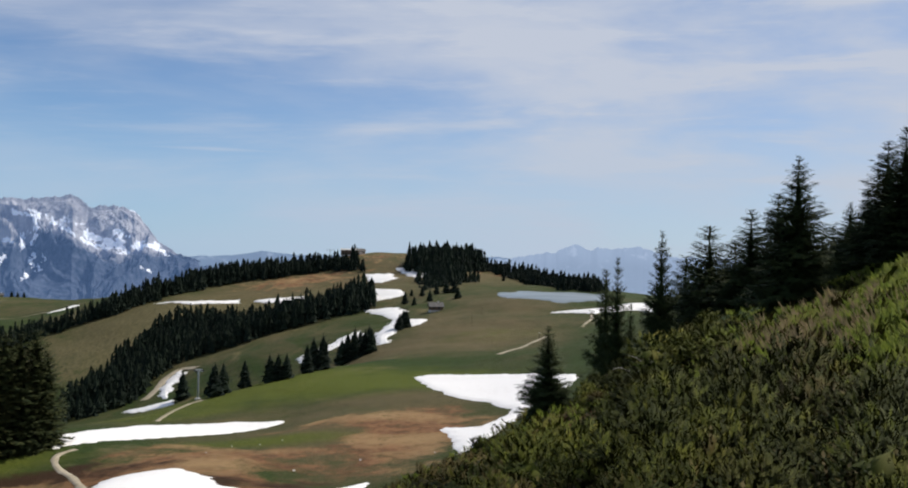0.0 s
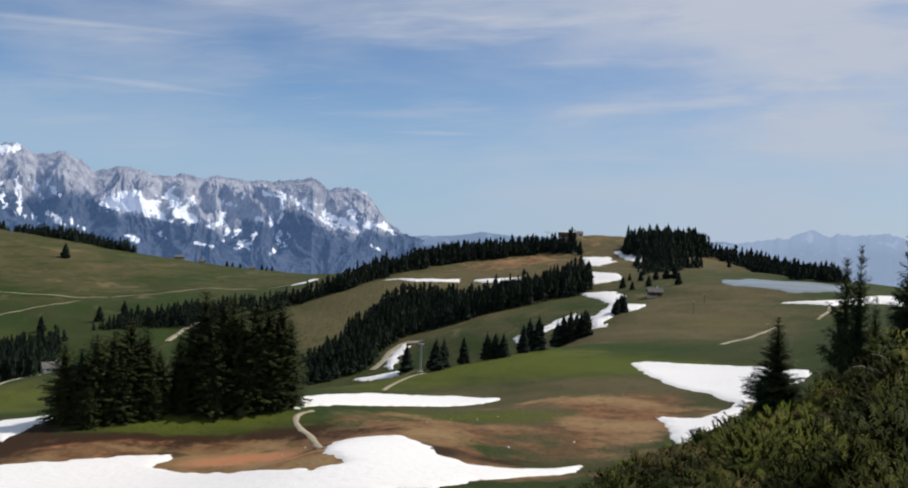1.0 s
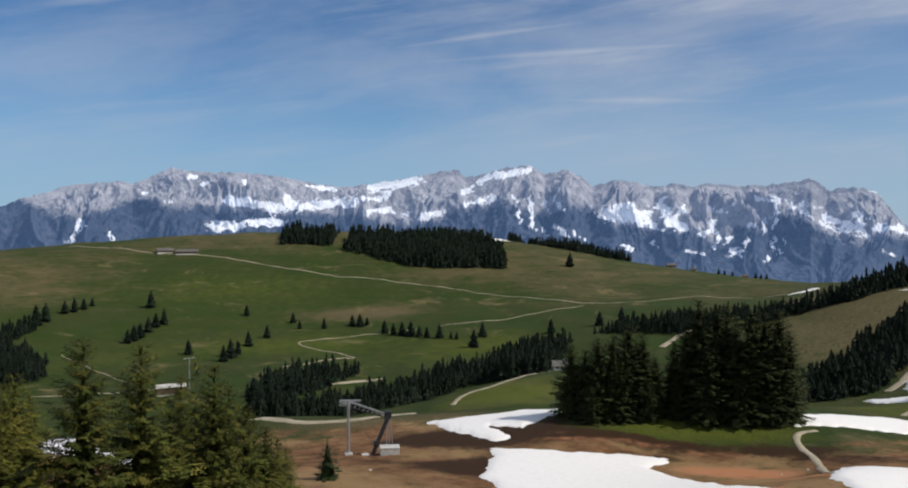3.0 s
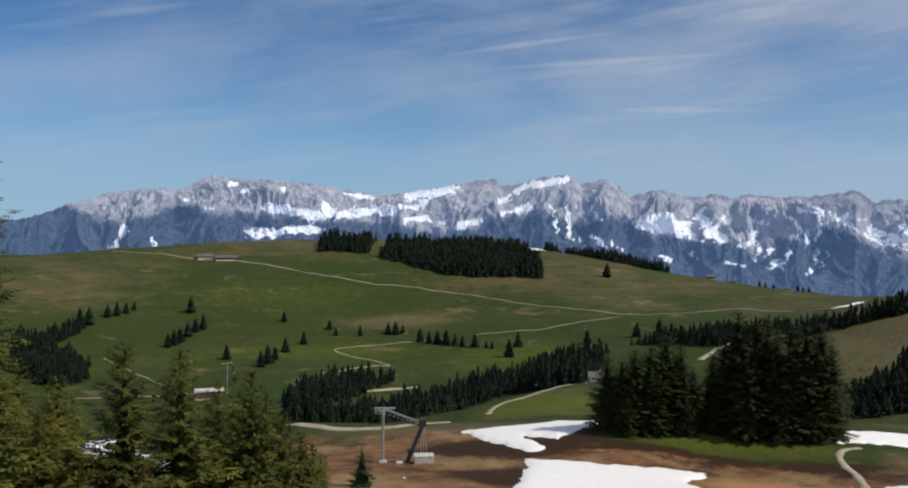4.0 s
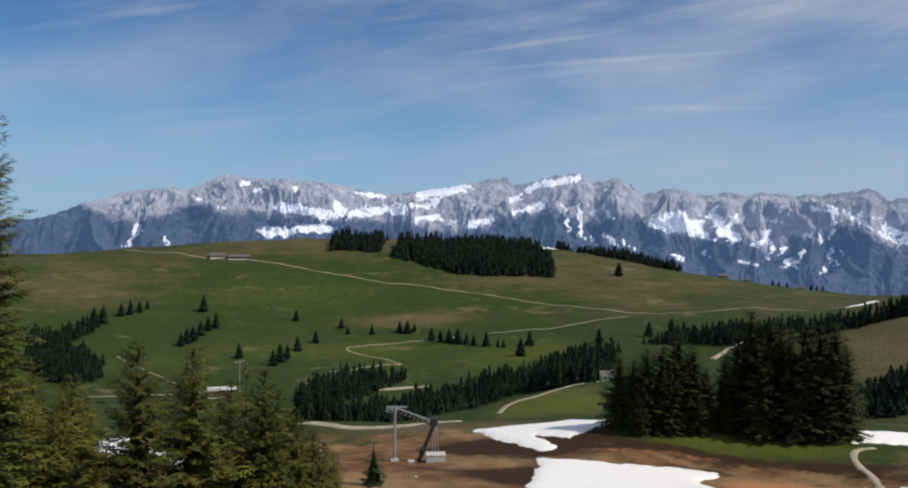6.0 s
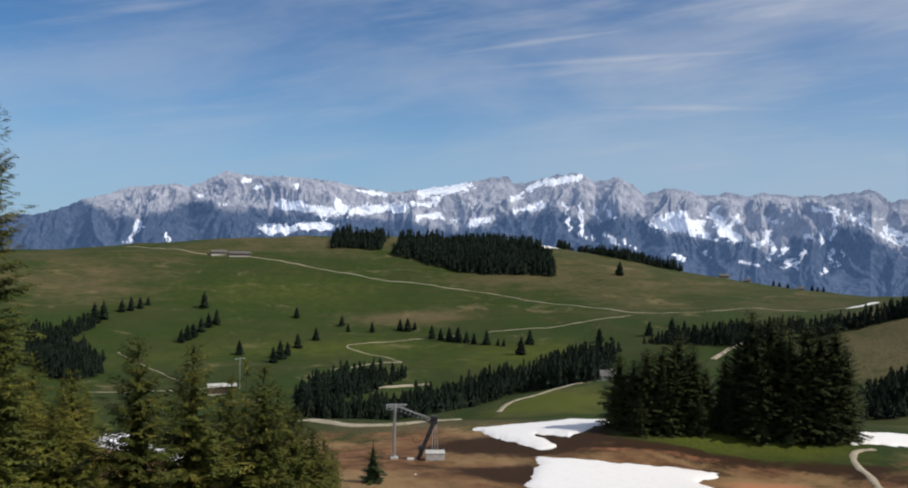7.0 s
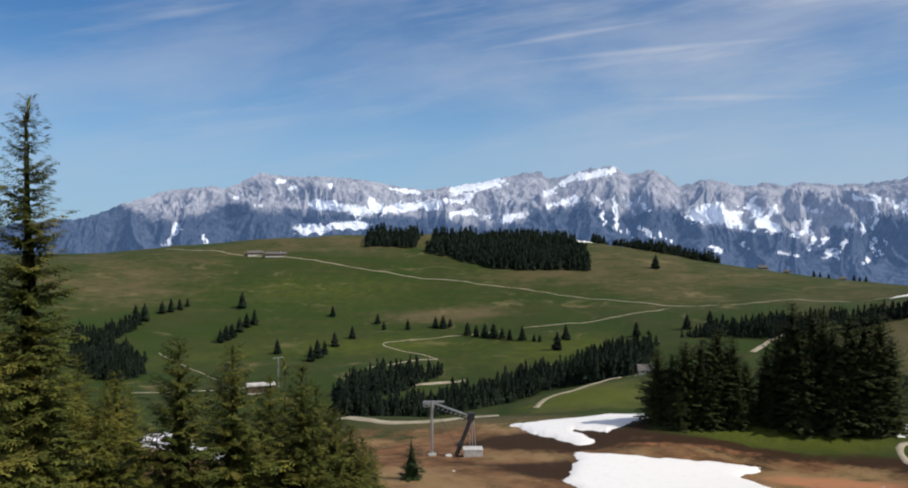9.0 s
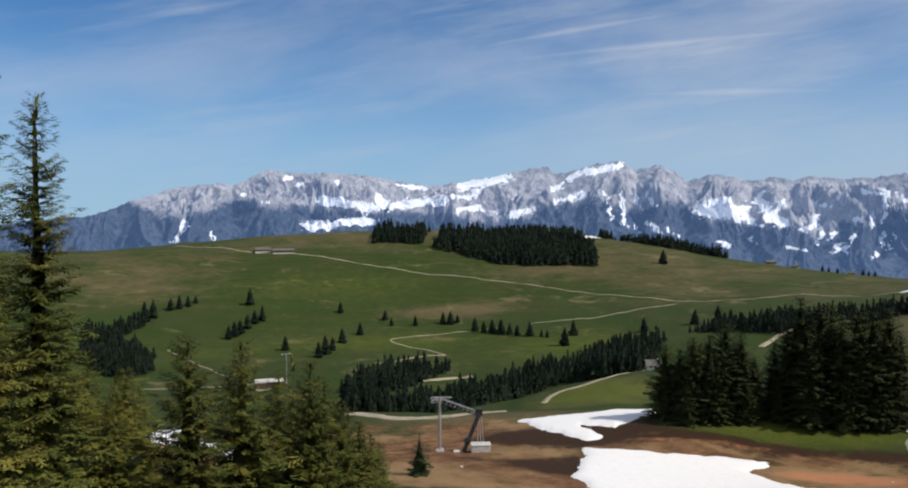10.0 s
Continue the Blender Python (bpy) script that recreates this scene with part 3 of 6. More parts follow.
WOODS["gully"] = [(60.59, 422.0), (56.48, 401.4), (51.08, 423.9), (46.12, 472.7), (40.08, 447.6), (38.52, 640.6), (42.07, 615.0), (46.12, 551.5),
    (50.6, 505), (52.8, 458), (56.5, 432), (60.17, 450)]
WOODS["west"] = [(78.28, 695.2), (75.89, 626.3), (73.56, 664.3), (74.08, 747.5), (76.2, 768.2), (74.23, 852.7), (77.57, 800.2)]
WOODS["north"] = [(36.59, 673.4), (30.34, 646.5), (27.58, 676.5), (23.67, 692.0), (23.67, 707.9), (30.0, 704.7), (34.71, 701.5)]
WOODS["farm"] = [(60.58, 499.1), (56.87, 531.9), (53.55, 603.9), (56.45, 603.9), (60.16, 554.1)]
MEADOW_TREES = [(15.6, 392.4, 14.1), (13.55, 229.7, 9.9), (12.98, 233.9, 9.3), (11.57, 240.4, 8.7), (9.9, 241.5, 8.7), (9.32, 241.5, 8.4), (8.73,
    241.5, 7.8), (7.35, 250.4, 9.4), (6.91, 259.7, 11.2), (6.27, 258.5, 11.9), (4.95, 334.8, 11.1), (4.55, 334.8, 12.5), (4.07, 334.8, 13.5), (3.34,
    336.3, 11.1), (2.9, 334.8, 10.9), (0.93, 381.9, 8.3), (0.65, 387.1, 9.5), (-6.39, 682.7, 6.9), (-9.26, 730.8, 7.4)]
PISTE_TREES = [(0.6, 494.7, 8.1), (-0.06, 476.1, 5.8), (-0.61, 521.6, 7.4), (-1.17, 484.1, 7.5), (0.47, 385.3, 9.4), (1.13, 385.5, 5.5), (-1.62, 519.6, 8.5), (-2.34, 523.2, 8.9), (-2.88, 521.2, 9.5), (-2.06, 570.8, 8.8), (-1.42, 615.9, 7.5), (-3.15, 478.1, 7.8), (0.14, 528.1, 5.4), (3.06, 369.7, 8.3), (3.66, 374.2, 6.9)]
ALP_TREES = [(67.2, 912.7, 19.7), (68.67, 785.8, 14.2), (68.28, 796.6, 16.1), (67.89, 807.5, 15.1), (67.38, 826.0, 16.1), (66.91, 841.1, 15.1), (66.4,
    848.8, 17.1), (61.01, 868.3, 12.5), (57.86, 841.1, 12.1), (57.42, 811.1, 9.3), (55.72, 807.5, 11.6), (53.74, 811.1, 12.9), (53.2, 807.5, 14.5),
    (52.7, 811.1, 9.3), (60.9, 744.1, 14.5), (59.64, 782.2, 13.5), (64.85, 720.9, 14.0), (62.57, 682.7, 14.8), (62.09, 698.3, 17.1), (61.6, 711.1,
    13.3), (51.46, 771.7, 14.5), (50.84, 757.8, 12.0)]
ALP_TREES_EAST = [(50.22, 750.9, 14.1), (49.6, 744.1, 15.0), (48.99, 737.4, 11.7), (48.45, 727.4, 10.5), (47.55, 720.9, 13.5), (46.73, 714.4, 7.2),
    (46.32, 711.1, 7.2), (45.09, 667.4, 16.3), (44.48, 711.1, 14.3), (39.61, 701.5, 13.6), (38.33, 1027.0, 19.2), (36.22, 711.1, 13.8), (34.71, 714.4,
    16.5), (33.89, 724.2, 10.4), (72.4, 904.5, 14.3), (71.84, 908.6, 15.7), (71.28, 916.9, 13.2), (70.79, 929.4, 9.4), (73.5, 876.2, 20.2), (74.05,
    860.4, 21.1)]
CREST_TREES = [(79.99, 1160.9, 7.5), (79.66, 1171.5, 8.4), (79.33, 1187.5, 8.6), (79.0, 1192.9, 7.7), (28.28, 1099.4, 8.7), (27.91, 1094.4, 7.1),
    (27.4, 1069.8, 6.9), (25.94, 1045.8, 7.5), (25.61, 1031.7, 6.7), (25.25, 1027.0, 6.7)]
ROW_TREES = [(56.87, 571.9, 14.8), (55.83, 579.8, 14.2), (55.0, 587.7, 13.5), (54.17, 595.8, 12.9), (53.55, 601.2, 12.1), (60.58, 477.0, 20.6),
    (58.95, 447.6, 20.0), (58.12, 496.9, 19.7), (59.55, 519.9, 20.6)]
CLUMP = [(38.17, 150.6, 13.0), (37.22, 148.6, 14.5), (36.31, 147.9, 14.9), (35.28, 147.9, 16.5), (34.25, 150.0, 16.2), (33.22, 150.0, 14.9), (32.4,
    150.6, 13.0), (31.18, 152.7, 13.2), (30.37, 152.7, 17.6), (29.57, 152.7, 20.1), (28.37, 152.0, 19.2), (27.18, 151.3, 20.2), (26.2, 151.3, 19.6),
    (25.34, 151.3, 20.7), (24.45, 152.0, 18.6), (23.8, 153.4, 15.5), (33.62, 156.2, 15.2), (27.77, 154.8, 20.1)]
HILL_SPRUCES = [(-25.9, 37, 6.4), (-23.05, 58, 10.3), (-20.41, 64, 14.3), (-17.3, 56, 12.5), (-14.36, 58, 14.8), (-13.55, 60, 15.8), (-15.3, 62,
    12.4), (-9.65, 33, 4.1), (-29.02, 48, 4.3), (-30.0, 52, 5.5), (-31.07, 44, 6.0), (-32.04, 41, 6.0), (-28.05, 56, 5.4), (-27.38, 50, 3.5), (-24.72,
    60, 11.2), (-22.07, 66, 12.6), (-18.91, 72, 16.0)]
SLOPE_SPRUCES = [(80.29, 25, 14.1), (84.1, 22, 14.0), (71.38, 30, 9.6), (67.89, 33, 10.4), (64.37, 37, 11.2), (63.18, 34, 10.3), (61.19, 36, 9.0),
    (59.77, 37, 8.5), (77.59, 40, 10.3), (75.34, 41, 10.0), (79.25, 31, 9.2), (76.44, 31, 6.9), (74.47, 43, 9.4), (81.85, 27, 7.9), (66.11, 38, 8.8),
    (60.58, 39, 9.3), (58.96, 40, 8.3), (62.19, 41, 10.7), (65.38, 43, 11.0), (75.88, 36, 8.7), (78.29, 38, 8.9), (80.62, 34, 8.0), (58.35, 44, 8.2),
    (82.26, 33, 11.0)]
FIELD_FIR = [(55.5, 104, 5.8)]


# ---- ground: one sheet out to the horizon ----
def blob(bearing, dist, b0, d0, db, dl):
    """A soft patch round a bearing and a distance; db degrees wide, dl in parts of the distance."""
    return np.exp(-((bearing - b0) / db) ** 2 - (np.log(dist / d0) / dl) ** 2)


def build_ground():
    bearings = np.concatenate([np.arange(-40, 92, 0.3), np.arange(92, 320, 3.0)])
    rings = [1.5]
    while rings[-1] < 4900:
        rings.append(rings[-1] * (1.011 if 90 < rings[-1] < 520 else 1.022) + 0.02)
    rings = np.array(rings)
    nb, nr = len(bearings), len(rings)
    bb, rr = np.meshgrid(bearings, rings)
    zz = height_polar(bb, rr)
    bw = (bb + 180) % 360 - 180
    x, y = -rr * np.sin(np.radians(bb)), rr * np.cos(np.radians(bb))
    verts = np.stack([x, y, zz], -1).reshape(-1, 3)
    verts = np.vstack([verts, [[0, 0, zz[0].mean()]]])
    i = np.arange(nr - 1)[:, None] * nb
    j = np.arange(nb)[None, :]
    k = (j + 1) % nb
    quads = np.stack([i + j, i + nb + j, i + nb + k, i + k], -1).reshape(-1, 4).tolist()
    quads += [[int(nr * nb), int(a), int((a + 1) % nb)] for a in range(nb)]
    me = bpy.data.meshes.new("ground")
    me.from_pydata(verts.tolist(), [], quads)
    me.materials.append(M_GROUND)
    me.shade_smooth()
    masks = {key: np.zeros(bw.shape) for key in ("soil", "dry", "wet_and_shade", "clay", "lush", "heath")}
    for key, rows in COVER.items():
        for b0, d0, db, dl, weight in rows:
            masks[key] += weight * blob(bw, rr, b0, d0, db, dl)
    # melt water darkens the earth round the snow of the bowl
    for key in ("broad", "tongue"):
        b, d = np.array(SNOW[key], float).T
        px, py = -d * np.sin(np.radians(b)), d * np.cos(np.radians(b))
        some = (rr > 80) & (rr < 190) & (bw > 0) & (bw < 60)
        rim = edge_distance(x[some], y[some], px, py)
        masks["wet_and_shade"][some] += 0.34 * np.exp(-(rim / (4.0 + 2.0 * ragged(x[some], y[some], 9.0))) ** 2)
    for key, m in masks.items():
        a = me.attributes.new(key, "FLOAT", "POINT")
        a.data.foreach_set("value", np.append(np.clip(m, -0.5, 1).ravel(), 0.0))
    return tagged(new("ground", me), "rolling alpine pasture with bare earth and dry grass", "ground", kind="structure")


# bare earth, dry turf, red clay, and dark ground for wet earth and for shade between shrubs: bearing, distance, width
# in degrees, depth, weight
COVER = {
    "soil": [(-14, 17, 15, 0.8, 0.9), (-31, 32, 6, 0.5, -0.9), (48, 135, 16, 0.22, 0.9), (34, 128, 14, 0.13, 0.9), (66, 120, 12, 0.25, 0.8), (10, 135, 12, 0.16, 0.42), (9, 152, 6, 0.05, -0.3), (2, 145, 6, 0.20, 0.45),
             (-3, 150, 5, 0.16, 0.5), (4, 165, 9, 0.05, 0.35), (15, 128, 6, 0.12, 0.5), (30, 158, 5, 0.03, -0.6), (58, 185, 10, 0.06, -0.4), (56, 104, 20, 0.10, 0.9), (20, 105, 20, 0.08, 0.8), (76, 140, 8, 0.2, 0.5), (8, 720, 5, 0.06, 0.7),
             (3, 800, 4, 0.06, 0.5), (-6, 740, 3, 0.05, 0.6), (33, 145, 7, 0.04, -0.9), (28, 147, 6, 0.05, -0.9)],
    "dry": [(10, 300, 30, 1.5, 0.20), (60, 1180, 30, 0.12, 0.12), (77, 1020, 7, 0.10, 0.25), (72, 940, 6, 0.05, 0.25), (36, 1010, 7, 0.12, 0.22), (47, 1000, 5, 0.05, 0.4), (26, 950, 5, 0.14, 0.2), (42, 375, 6, 0.14, 0.75), (50, 168, 11, 0.06, 0.8), (12, 210, 12, 0.25, 0.35), (2, 300, 14, 0.3, 0.25), (5, 140, 12, 0.25, 0.5), (20, 600, 7, 0.20, 0.6), (9, 690, 9, 0.10, 0.7), (8, 500, 8, 0.12, 0.35), (-5, 400, 9, 0.22, 0.55), (-2, 320, 8, 0.12, 0.45), (-3, 700, 9, 0.25, 0.6),
            (76, 1050, 8, 0.14, 0.35), (60, 1180, 10, 0.10, 0.5), (53.5, 855, 5, 0.045, 1.1), (40, 950, 8, 0.12, 0.25), (30, 900, 9, 0.14, 0.2), (42, 1100, 6, 0.10, 0.25),
            (0, 190, 8, 0.08, 0.5), (4, 260, 8, 0.12, -0.4), (-10, 320, 6, 0.12, 0.1), (66, 800, 14, 0.2, -0.25), (50, 700, 14, 0.12, -0.2), (45, 500, 14, 0.3, -0.2), (5, 215, 14, 0.12, -0.5), (30, 148, 10, 0.06, -0.6),
            (-31, 32, 7, 0.5, -0.9)],
    "heath": [(20, 580, 8, 0.16, 0.9), (12, 640, 8, 0.12, 0.6), (9, 500, 6, 0.08, 0.45), (-5, 390, 9, 0.16, 0.28), (-3, 640, 6, 0.10, 0.4)],
    "lush": [(-32, 32, 6, 0.5, 1.0), (62, 980, 10, 0.07, 0.35), (58, 740, 9, 0.06, 0.35), (71, 700, 6, 0.10, 0.30), (43, 680, 6, 0.10, 0.40), (30, 147, 9, 0.075, 1.0), (42, 375, 6, 0.12, 0.55), (9, 235, 10, 0.16, 0.85), (-2, 215, 8, 0.10, 0.65), (-6, 330, 8, 0.10, 0.45), (6, 150, 7, 0.06, 0.6), (18, 200, 6, 0.10, 0.5), (44, 370, 5, 0.10, 0.4), (12, 150, 5, 0.05, 0.5), (64, 820, 16, 0.18, 0.30), (42, 900, 14, 0.12, 0.2), (50, 640, 10, 0.12, 0.35), (6, 480, 5, 0.08, 0.3)],
    # first row paints the shade between the near shrubs as dark ground
    "wet_and_shade": [(-14, 17, 15, 0.8, 0.75), (34, 137, 12, 0.03, 0.6), (50, 142, 5, 0.04, 0.7), (24, 138, 5, 0.025, 0.6), (30, 141, 9, 0.035, 0.9), (46, 138, 5, 0.06, 0.8), (46, 117, 4, 0.06, 0.95), (38, 146, 5, 0.04, 0.7), (19, 132, 5, 0.03, 0.7), (52, 122, 3, 0.05, 0.5), (8, 114, 8, 0.03, 0.7), (18, 118, 5, 0.04, 0.5)],
    "clay": [(27, 123, 5, 0.045, 1.0), (36, 136, 8, 0.02, 0.55), (52, 118, 8, 0.05, 0.35), (30, 104, 10, 0.04, 0.6), (62, 112, 8, 0.10, 0.45), (-1, 140, 4, 0.05, 0.4), (6, 128, 8, 0.05, 0.4), (22, 112, 5, 0.03, 0.6)],
}


def in_polygon(px, py, poly_x, poly_y):
    inside = np.zeros(px.shape, bool)
    j = len(poly_x) - 1
    for i in range(len(poly_x)):
        crosses = (poly_y[i] > py) != (poly_y[j] > py)
        with np.errstate(divide="ignore", invalid="ignore"):
            inside ^= crosses & (px < (poly_x[j] - poly_x[i]) * (py - poly_y[i]) / (poly_y[j] - poly_y[i]) + poly_x[i])
        j = i
    return inside


def edge_distance(px, py, poly_x, poly_y):
    best = np.full(px.shape, 1e9)
    for i in range(len(poly_x)):
        ax, ay, bx, by = poly_x[i - 1], poly_y[i - 1], poly_x[i], poly_y[i]
        ex, ey = bx - ax, by - ay
        s = np.clip(((px - ax) * ex + (py - ay) * ey) / max(ex * ex + ey * ey, 1e-9), 0, 1)
        best = np.minimum(best, np.hypot(px - ax - s * ex, py - ay - s * ey))
    return best


def ragged(x, y, size):
    """A wandering value round 0, for natural edges."""
    return (np.sin(x / size + 2.1 * np.sin(y / (1.7 * size))) + np.sin(y / (0.7 * size) + 1.3 * np.sin(x / (0.9 * size))) +
            0.6 * np.sin(2.7 * x / size + 1.9 * y / size) + 0.5 * np.sin(5.1 * y / size - 4.3 * x / size)) / 3


ground = build_ground()


def drape(name, outline, material, thick, size, label, category, kind="", cells=110):
    """A sheet with a body of its own on the ground inside an outline of (bearing, distance)."""
    b, d = np.array(outline, float).T
    poly_x, poly_y = -d * np.sin(np.radians(b)), d * np.cos(np.radians(b))
    ub = np.linspace(b.min() - 0.4, b.max() + 0.4, cells)
    ud = np.exp(np.linspace(np.log(d.min() * 0.98), np.log(d.max() * 1.02), int(cells * 0.8)))
    bb, dd = np.meshgrid(ub, ud)
    x, y = -dd * np.sin(np.radians(bb)), dd * np.cos(np.radians(bb))
    s = edge_distance(x, y, poly_x, poly_y) * np.where(in_polygon(x, y, poly_x, poly_y), 1, -1)
    s = s + ragged(x, y, size) * size * 0.45 + ragged(x + 31, y - 17, size * 0.35) * size * 0.28 + ragged(x - 11, y + 5, size * 0.15) * size * 0.14
    body = np.clip(s / size, -1, 1)
    body = np.where(body > 0, np.sqrt(np.abs(body)), body * 1.5) * thick
    base = height_polar(bb, dd)
    z = base + body
    keep = body > -thick
    idx = np.arange(bb.size).reshape(bb.shape)
    some = keep[:-1, :-1] | keep[1:, :-1] | keep[1:, 1:] | keep[:-1, 1:]
    quads = np.stack([idx[:-1, :-1], idx[1:, :-1], idx[1:, 1:], idx[:-1, 1:]], -1)[some]
    used, inverse = np.unique(quads, return_inverse=True)
    verts = np.stack([x.ravel(), y.ravel(), z.ravel()], -1)[used]
    ob = mesh_object(name, verts, inverse.reshape(quads.shape), material, smooth=True)
    return tagged(ob, label, category, kind=kind)


SNOW_LABELS = {
    "broad": "wide dirty-edged snow patch melting on bare earth", "tongue": "tongue of old snow on brown earth by the spruce clump",
    "strip": "long narrow snow strip along a green meadow", "wedge": "wedge-shaped snow field on the grassy slope",
    "lakeside": "thin snow bank beside the mountain lake", "shelf": "thin line of snow along a hillside shelf",
}
for key, outline in SNOW.items():
    far = outline[0][1] > 230
    drape("snow_patch", outline, M_SNOW, 0.9 if far else 0.35, 4.0 if far else 1.6,
          SNOW_LABELS.get(key, "patch of old white snow lying on the ski slope"), "snow patch", "")

drape("water", LAKE, M_WATER, 0.5, 5.0, "pale blue storage lake on the saddle", "lake", "structure")


def ribbon(name, width, line, raise_by, label):
    """A track of gravel along a line of (bearing, distance)."""
    pts = [Vector((*polar(b, d), 0)) for b, d in line]
    way = []
    for i in range(len(pts) - 1):
        p0, p1, p2, p3 = pts[max(i - 1, 0)], pts[i], pts[i + 1], pts[min(i + 2, len(pts) - 1)]
        steps = max(3, int((p2 - p1).length / (1.2 * width)))
        for s in range(steps):
            t = s / steps
            way.append(0.5 * ((2 * p1) + (p2 - p0) * t + (2 * p0 - 5 * p1 + 4 * p2 - p3) * t * t + (3 * p1 - p0 - 3 * p2 + p3) * t ** 3))
    way.append(pts[-1])
    verts, faces = [], []
    for i, p in enumerate(way):
        t = (way[min(i + 1, len(way) - 1)] - way[max(i - 1, 0)]).normalized()
        side = Vector((-t.y, t.x, 0))
        half = width * 0.5 * (1 + 0.25 * math.sin(i * 1.9) * math.sin(i * 0.7 + 2))
        z = ground_z(p.x, p.y)
        for off, lift in ((-1.35, -1.5 * raise_by), (-1, raise_by), (0, raise_by * 1.2), (1, raise_by), (1.35, -1.5 * raise_by)):
            q = p + side * half * off
            verts.append((q.x, q.y, 0.5 * (z + ground_z(q.x, q.y)) + lift))
        if i:
            a, c = 5 * (i - 1), 5 * i
            faces += [(a + k, a + k + 1, c + k + 1, c + k) for k in range(4)]
    ob = mesh_object(name, verts, faces, M_GRAVEL, smooth=True)
    return tagged(ob, label, "path", kind="structure")


for key, (width, line) in PATHS.items():
    far = line[0][1] > 300
    ribbon("path", width, line, 0.22 if far else 0.09, "pale gravel track winding over the pasture" if far else "narrow worn footpath through the meadow")


# ---- distant ranges ----
RANGE = [(86, -0.9), (80.4, 0.0), (77.4, 0.24), (76.4, 0.53), (74.6, 1.3), (72.1, 2.1), (69.1, 2.5), (68.3, 2.3), (65.8, 3.43), (64.4, 3.2), (61.2, 3.2), (58.8, 3.0),
         (56.4, 2.5), (54.7, 2.3), (52.2, 2.57), (48.9, 3.16), (47.5, 3.47), (46.3, 3.54), (45.7, 3.04), (44.1, 3.35), (42.9, 3.73), (41.2, 3.9), (40.1, 3.24), (38.7, 3.6)]
RANGE_EAST = [(37.6, 3.1), (36.8, 2.38), (35.3, 2.86), (33.8, 2.7), (32.6, 2.3), (31.2, 2.6), (30, 2.32), (29.2, 2.54), (27.8, 2.5), (27.2, 2.37), (25.6, 2.36), (23.4, 2.6), (22.6, 2.78),
              (21.7, 2.05), (20, 2.2), (18.9, 1.85), (18.05, 0.8), (17.35, -0.2), (16.1, -0.9), (14, -1.6), (10, -2.5)]
# lasting snow on the range, as strokes: bearing and height angle of both ends, half width, in degrees
DRIFTS = {}
DRIFTS["west"] = [(62.41, 1.5, 58.51, 0.95, 0.339), (58.3, 1.58, 57.41, 0.97, 0.294), (57.19, 1.11, 53.63, 1.44, 0.316), 
    (63.45, -0.31, 61.32, -0.24, 0.316), (60.89, -0.06, 58.5, -0.09, 0.226), (52.3, 2.4, 49.05, 3.08, 0.384), (51.18, 2.82, 51.39, 1.81, 0.203), 
    (52.92, 1.67, 51.84, 1.69, 0.181), (52.73, 0.73, 50.93, 0.92, 0.203), (56.76, 2.5, 54.99, 2.27, 0.158), (71.16, 0.01, 72.12, -1.31, 0.113), 
    (71.65, 0.15, 71.41, -0.37, 0.113), (69.69, -0.81, 69.63, -1.19, 0.135), (63.8, 2.51, 63.59, 2.61, 0.203), (64.75, 3.01, 64.33, 2.98, 0.135), 
    (67.62, 1.88, 67.41, 1.88, 0.113), (66.18, 1.38, 65.77, 1.38, 0.135), (61.35, 2.73, 61.14, 2.67, 0.158)]
DRIFTS["summit"] = [(43.44, 3.32, 41.23, 3.78, 0.271), (46.11, 1.99, 43.89, 3.32, 0.181), (45.65, 1.28, 43.76, 1.89, 0.203), 
    (49.01, 0.27, 46.99, 0.86, 0.248), (42.31, 2.04, 41.83, 0.03, 0.09), (41.2, 2.05, 40.89, -0.52, 0.113), (40.31, 1.83, 39.85, 0.61, 0.09), 
    (39.66, 2.06, 38.87, 0.85, 0.09), (39.4, -0.16, 38.52, -0.92, 0.113), (38.3, -0.47, 37.32, -1.23, 0.09), (40.39, -0.28, 40.05, -0.88, 0.113), 
    (35.73, 0.6, 33.2, 0.48, 0.542), (35.1, 1.11, 34.05, 1.23, 0.294), (33.61, 0.04, 31.94, -0.48, 0.158), (32.07, 1.35, 31.43, 0.07, 0.384), 
    (30.57, 1.15, 31.13, 0.29, 0.226), (31.43, 0.07, 30.51, -0.41, 0.339), (34.63, -1.57, 34.0, -1.82, 0.113)]
DRIFTS["bowls"] = [(32.75, -1.36, 32.29, -1.61, 0.09), (30.48, -1.84, 29.27, -2.07, 0.09), (29.49, -0.61, 28.7, -0.42, 0.226), 
    (28.26, -0.84, 28.68, -1.59, 0.113), (27.41, -0.82, 27.99, -1.46, 0.135), (27.49, -1.98, 27.01, -1.82, 0.248), (26.5, -1.01, 26.9, -2.27, 0.09), 
    (25.38, 0.26, 25.59, -0.68, 0.113), (24.83, -0.87, 24.94, -1.8, 0.113), (25.18, -2.22, 25.46, -2.6, 0.09), (25.92, 1.66, 25.06, 1.58, 0.158), 
    (24.86, 0.67, 24.46, 1.33, 0.113), (23.94, 1.6, 23.71, 1.09, 0.113), (28.43, 0.81, 27.74, 0.85, 0.113), (27.55, 1.32, 27.45, 1.17, 0.113), 
    (26.36, -0.07, 25.88, -0.21, 0.113)]
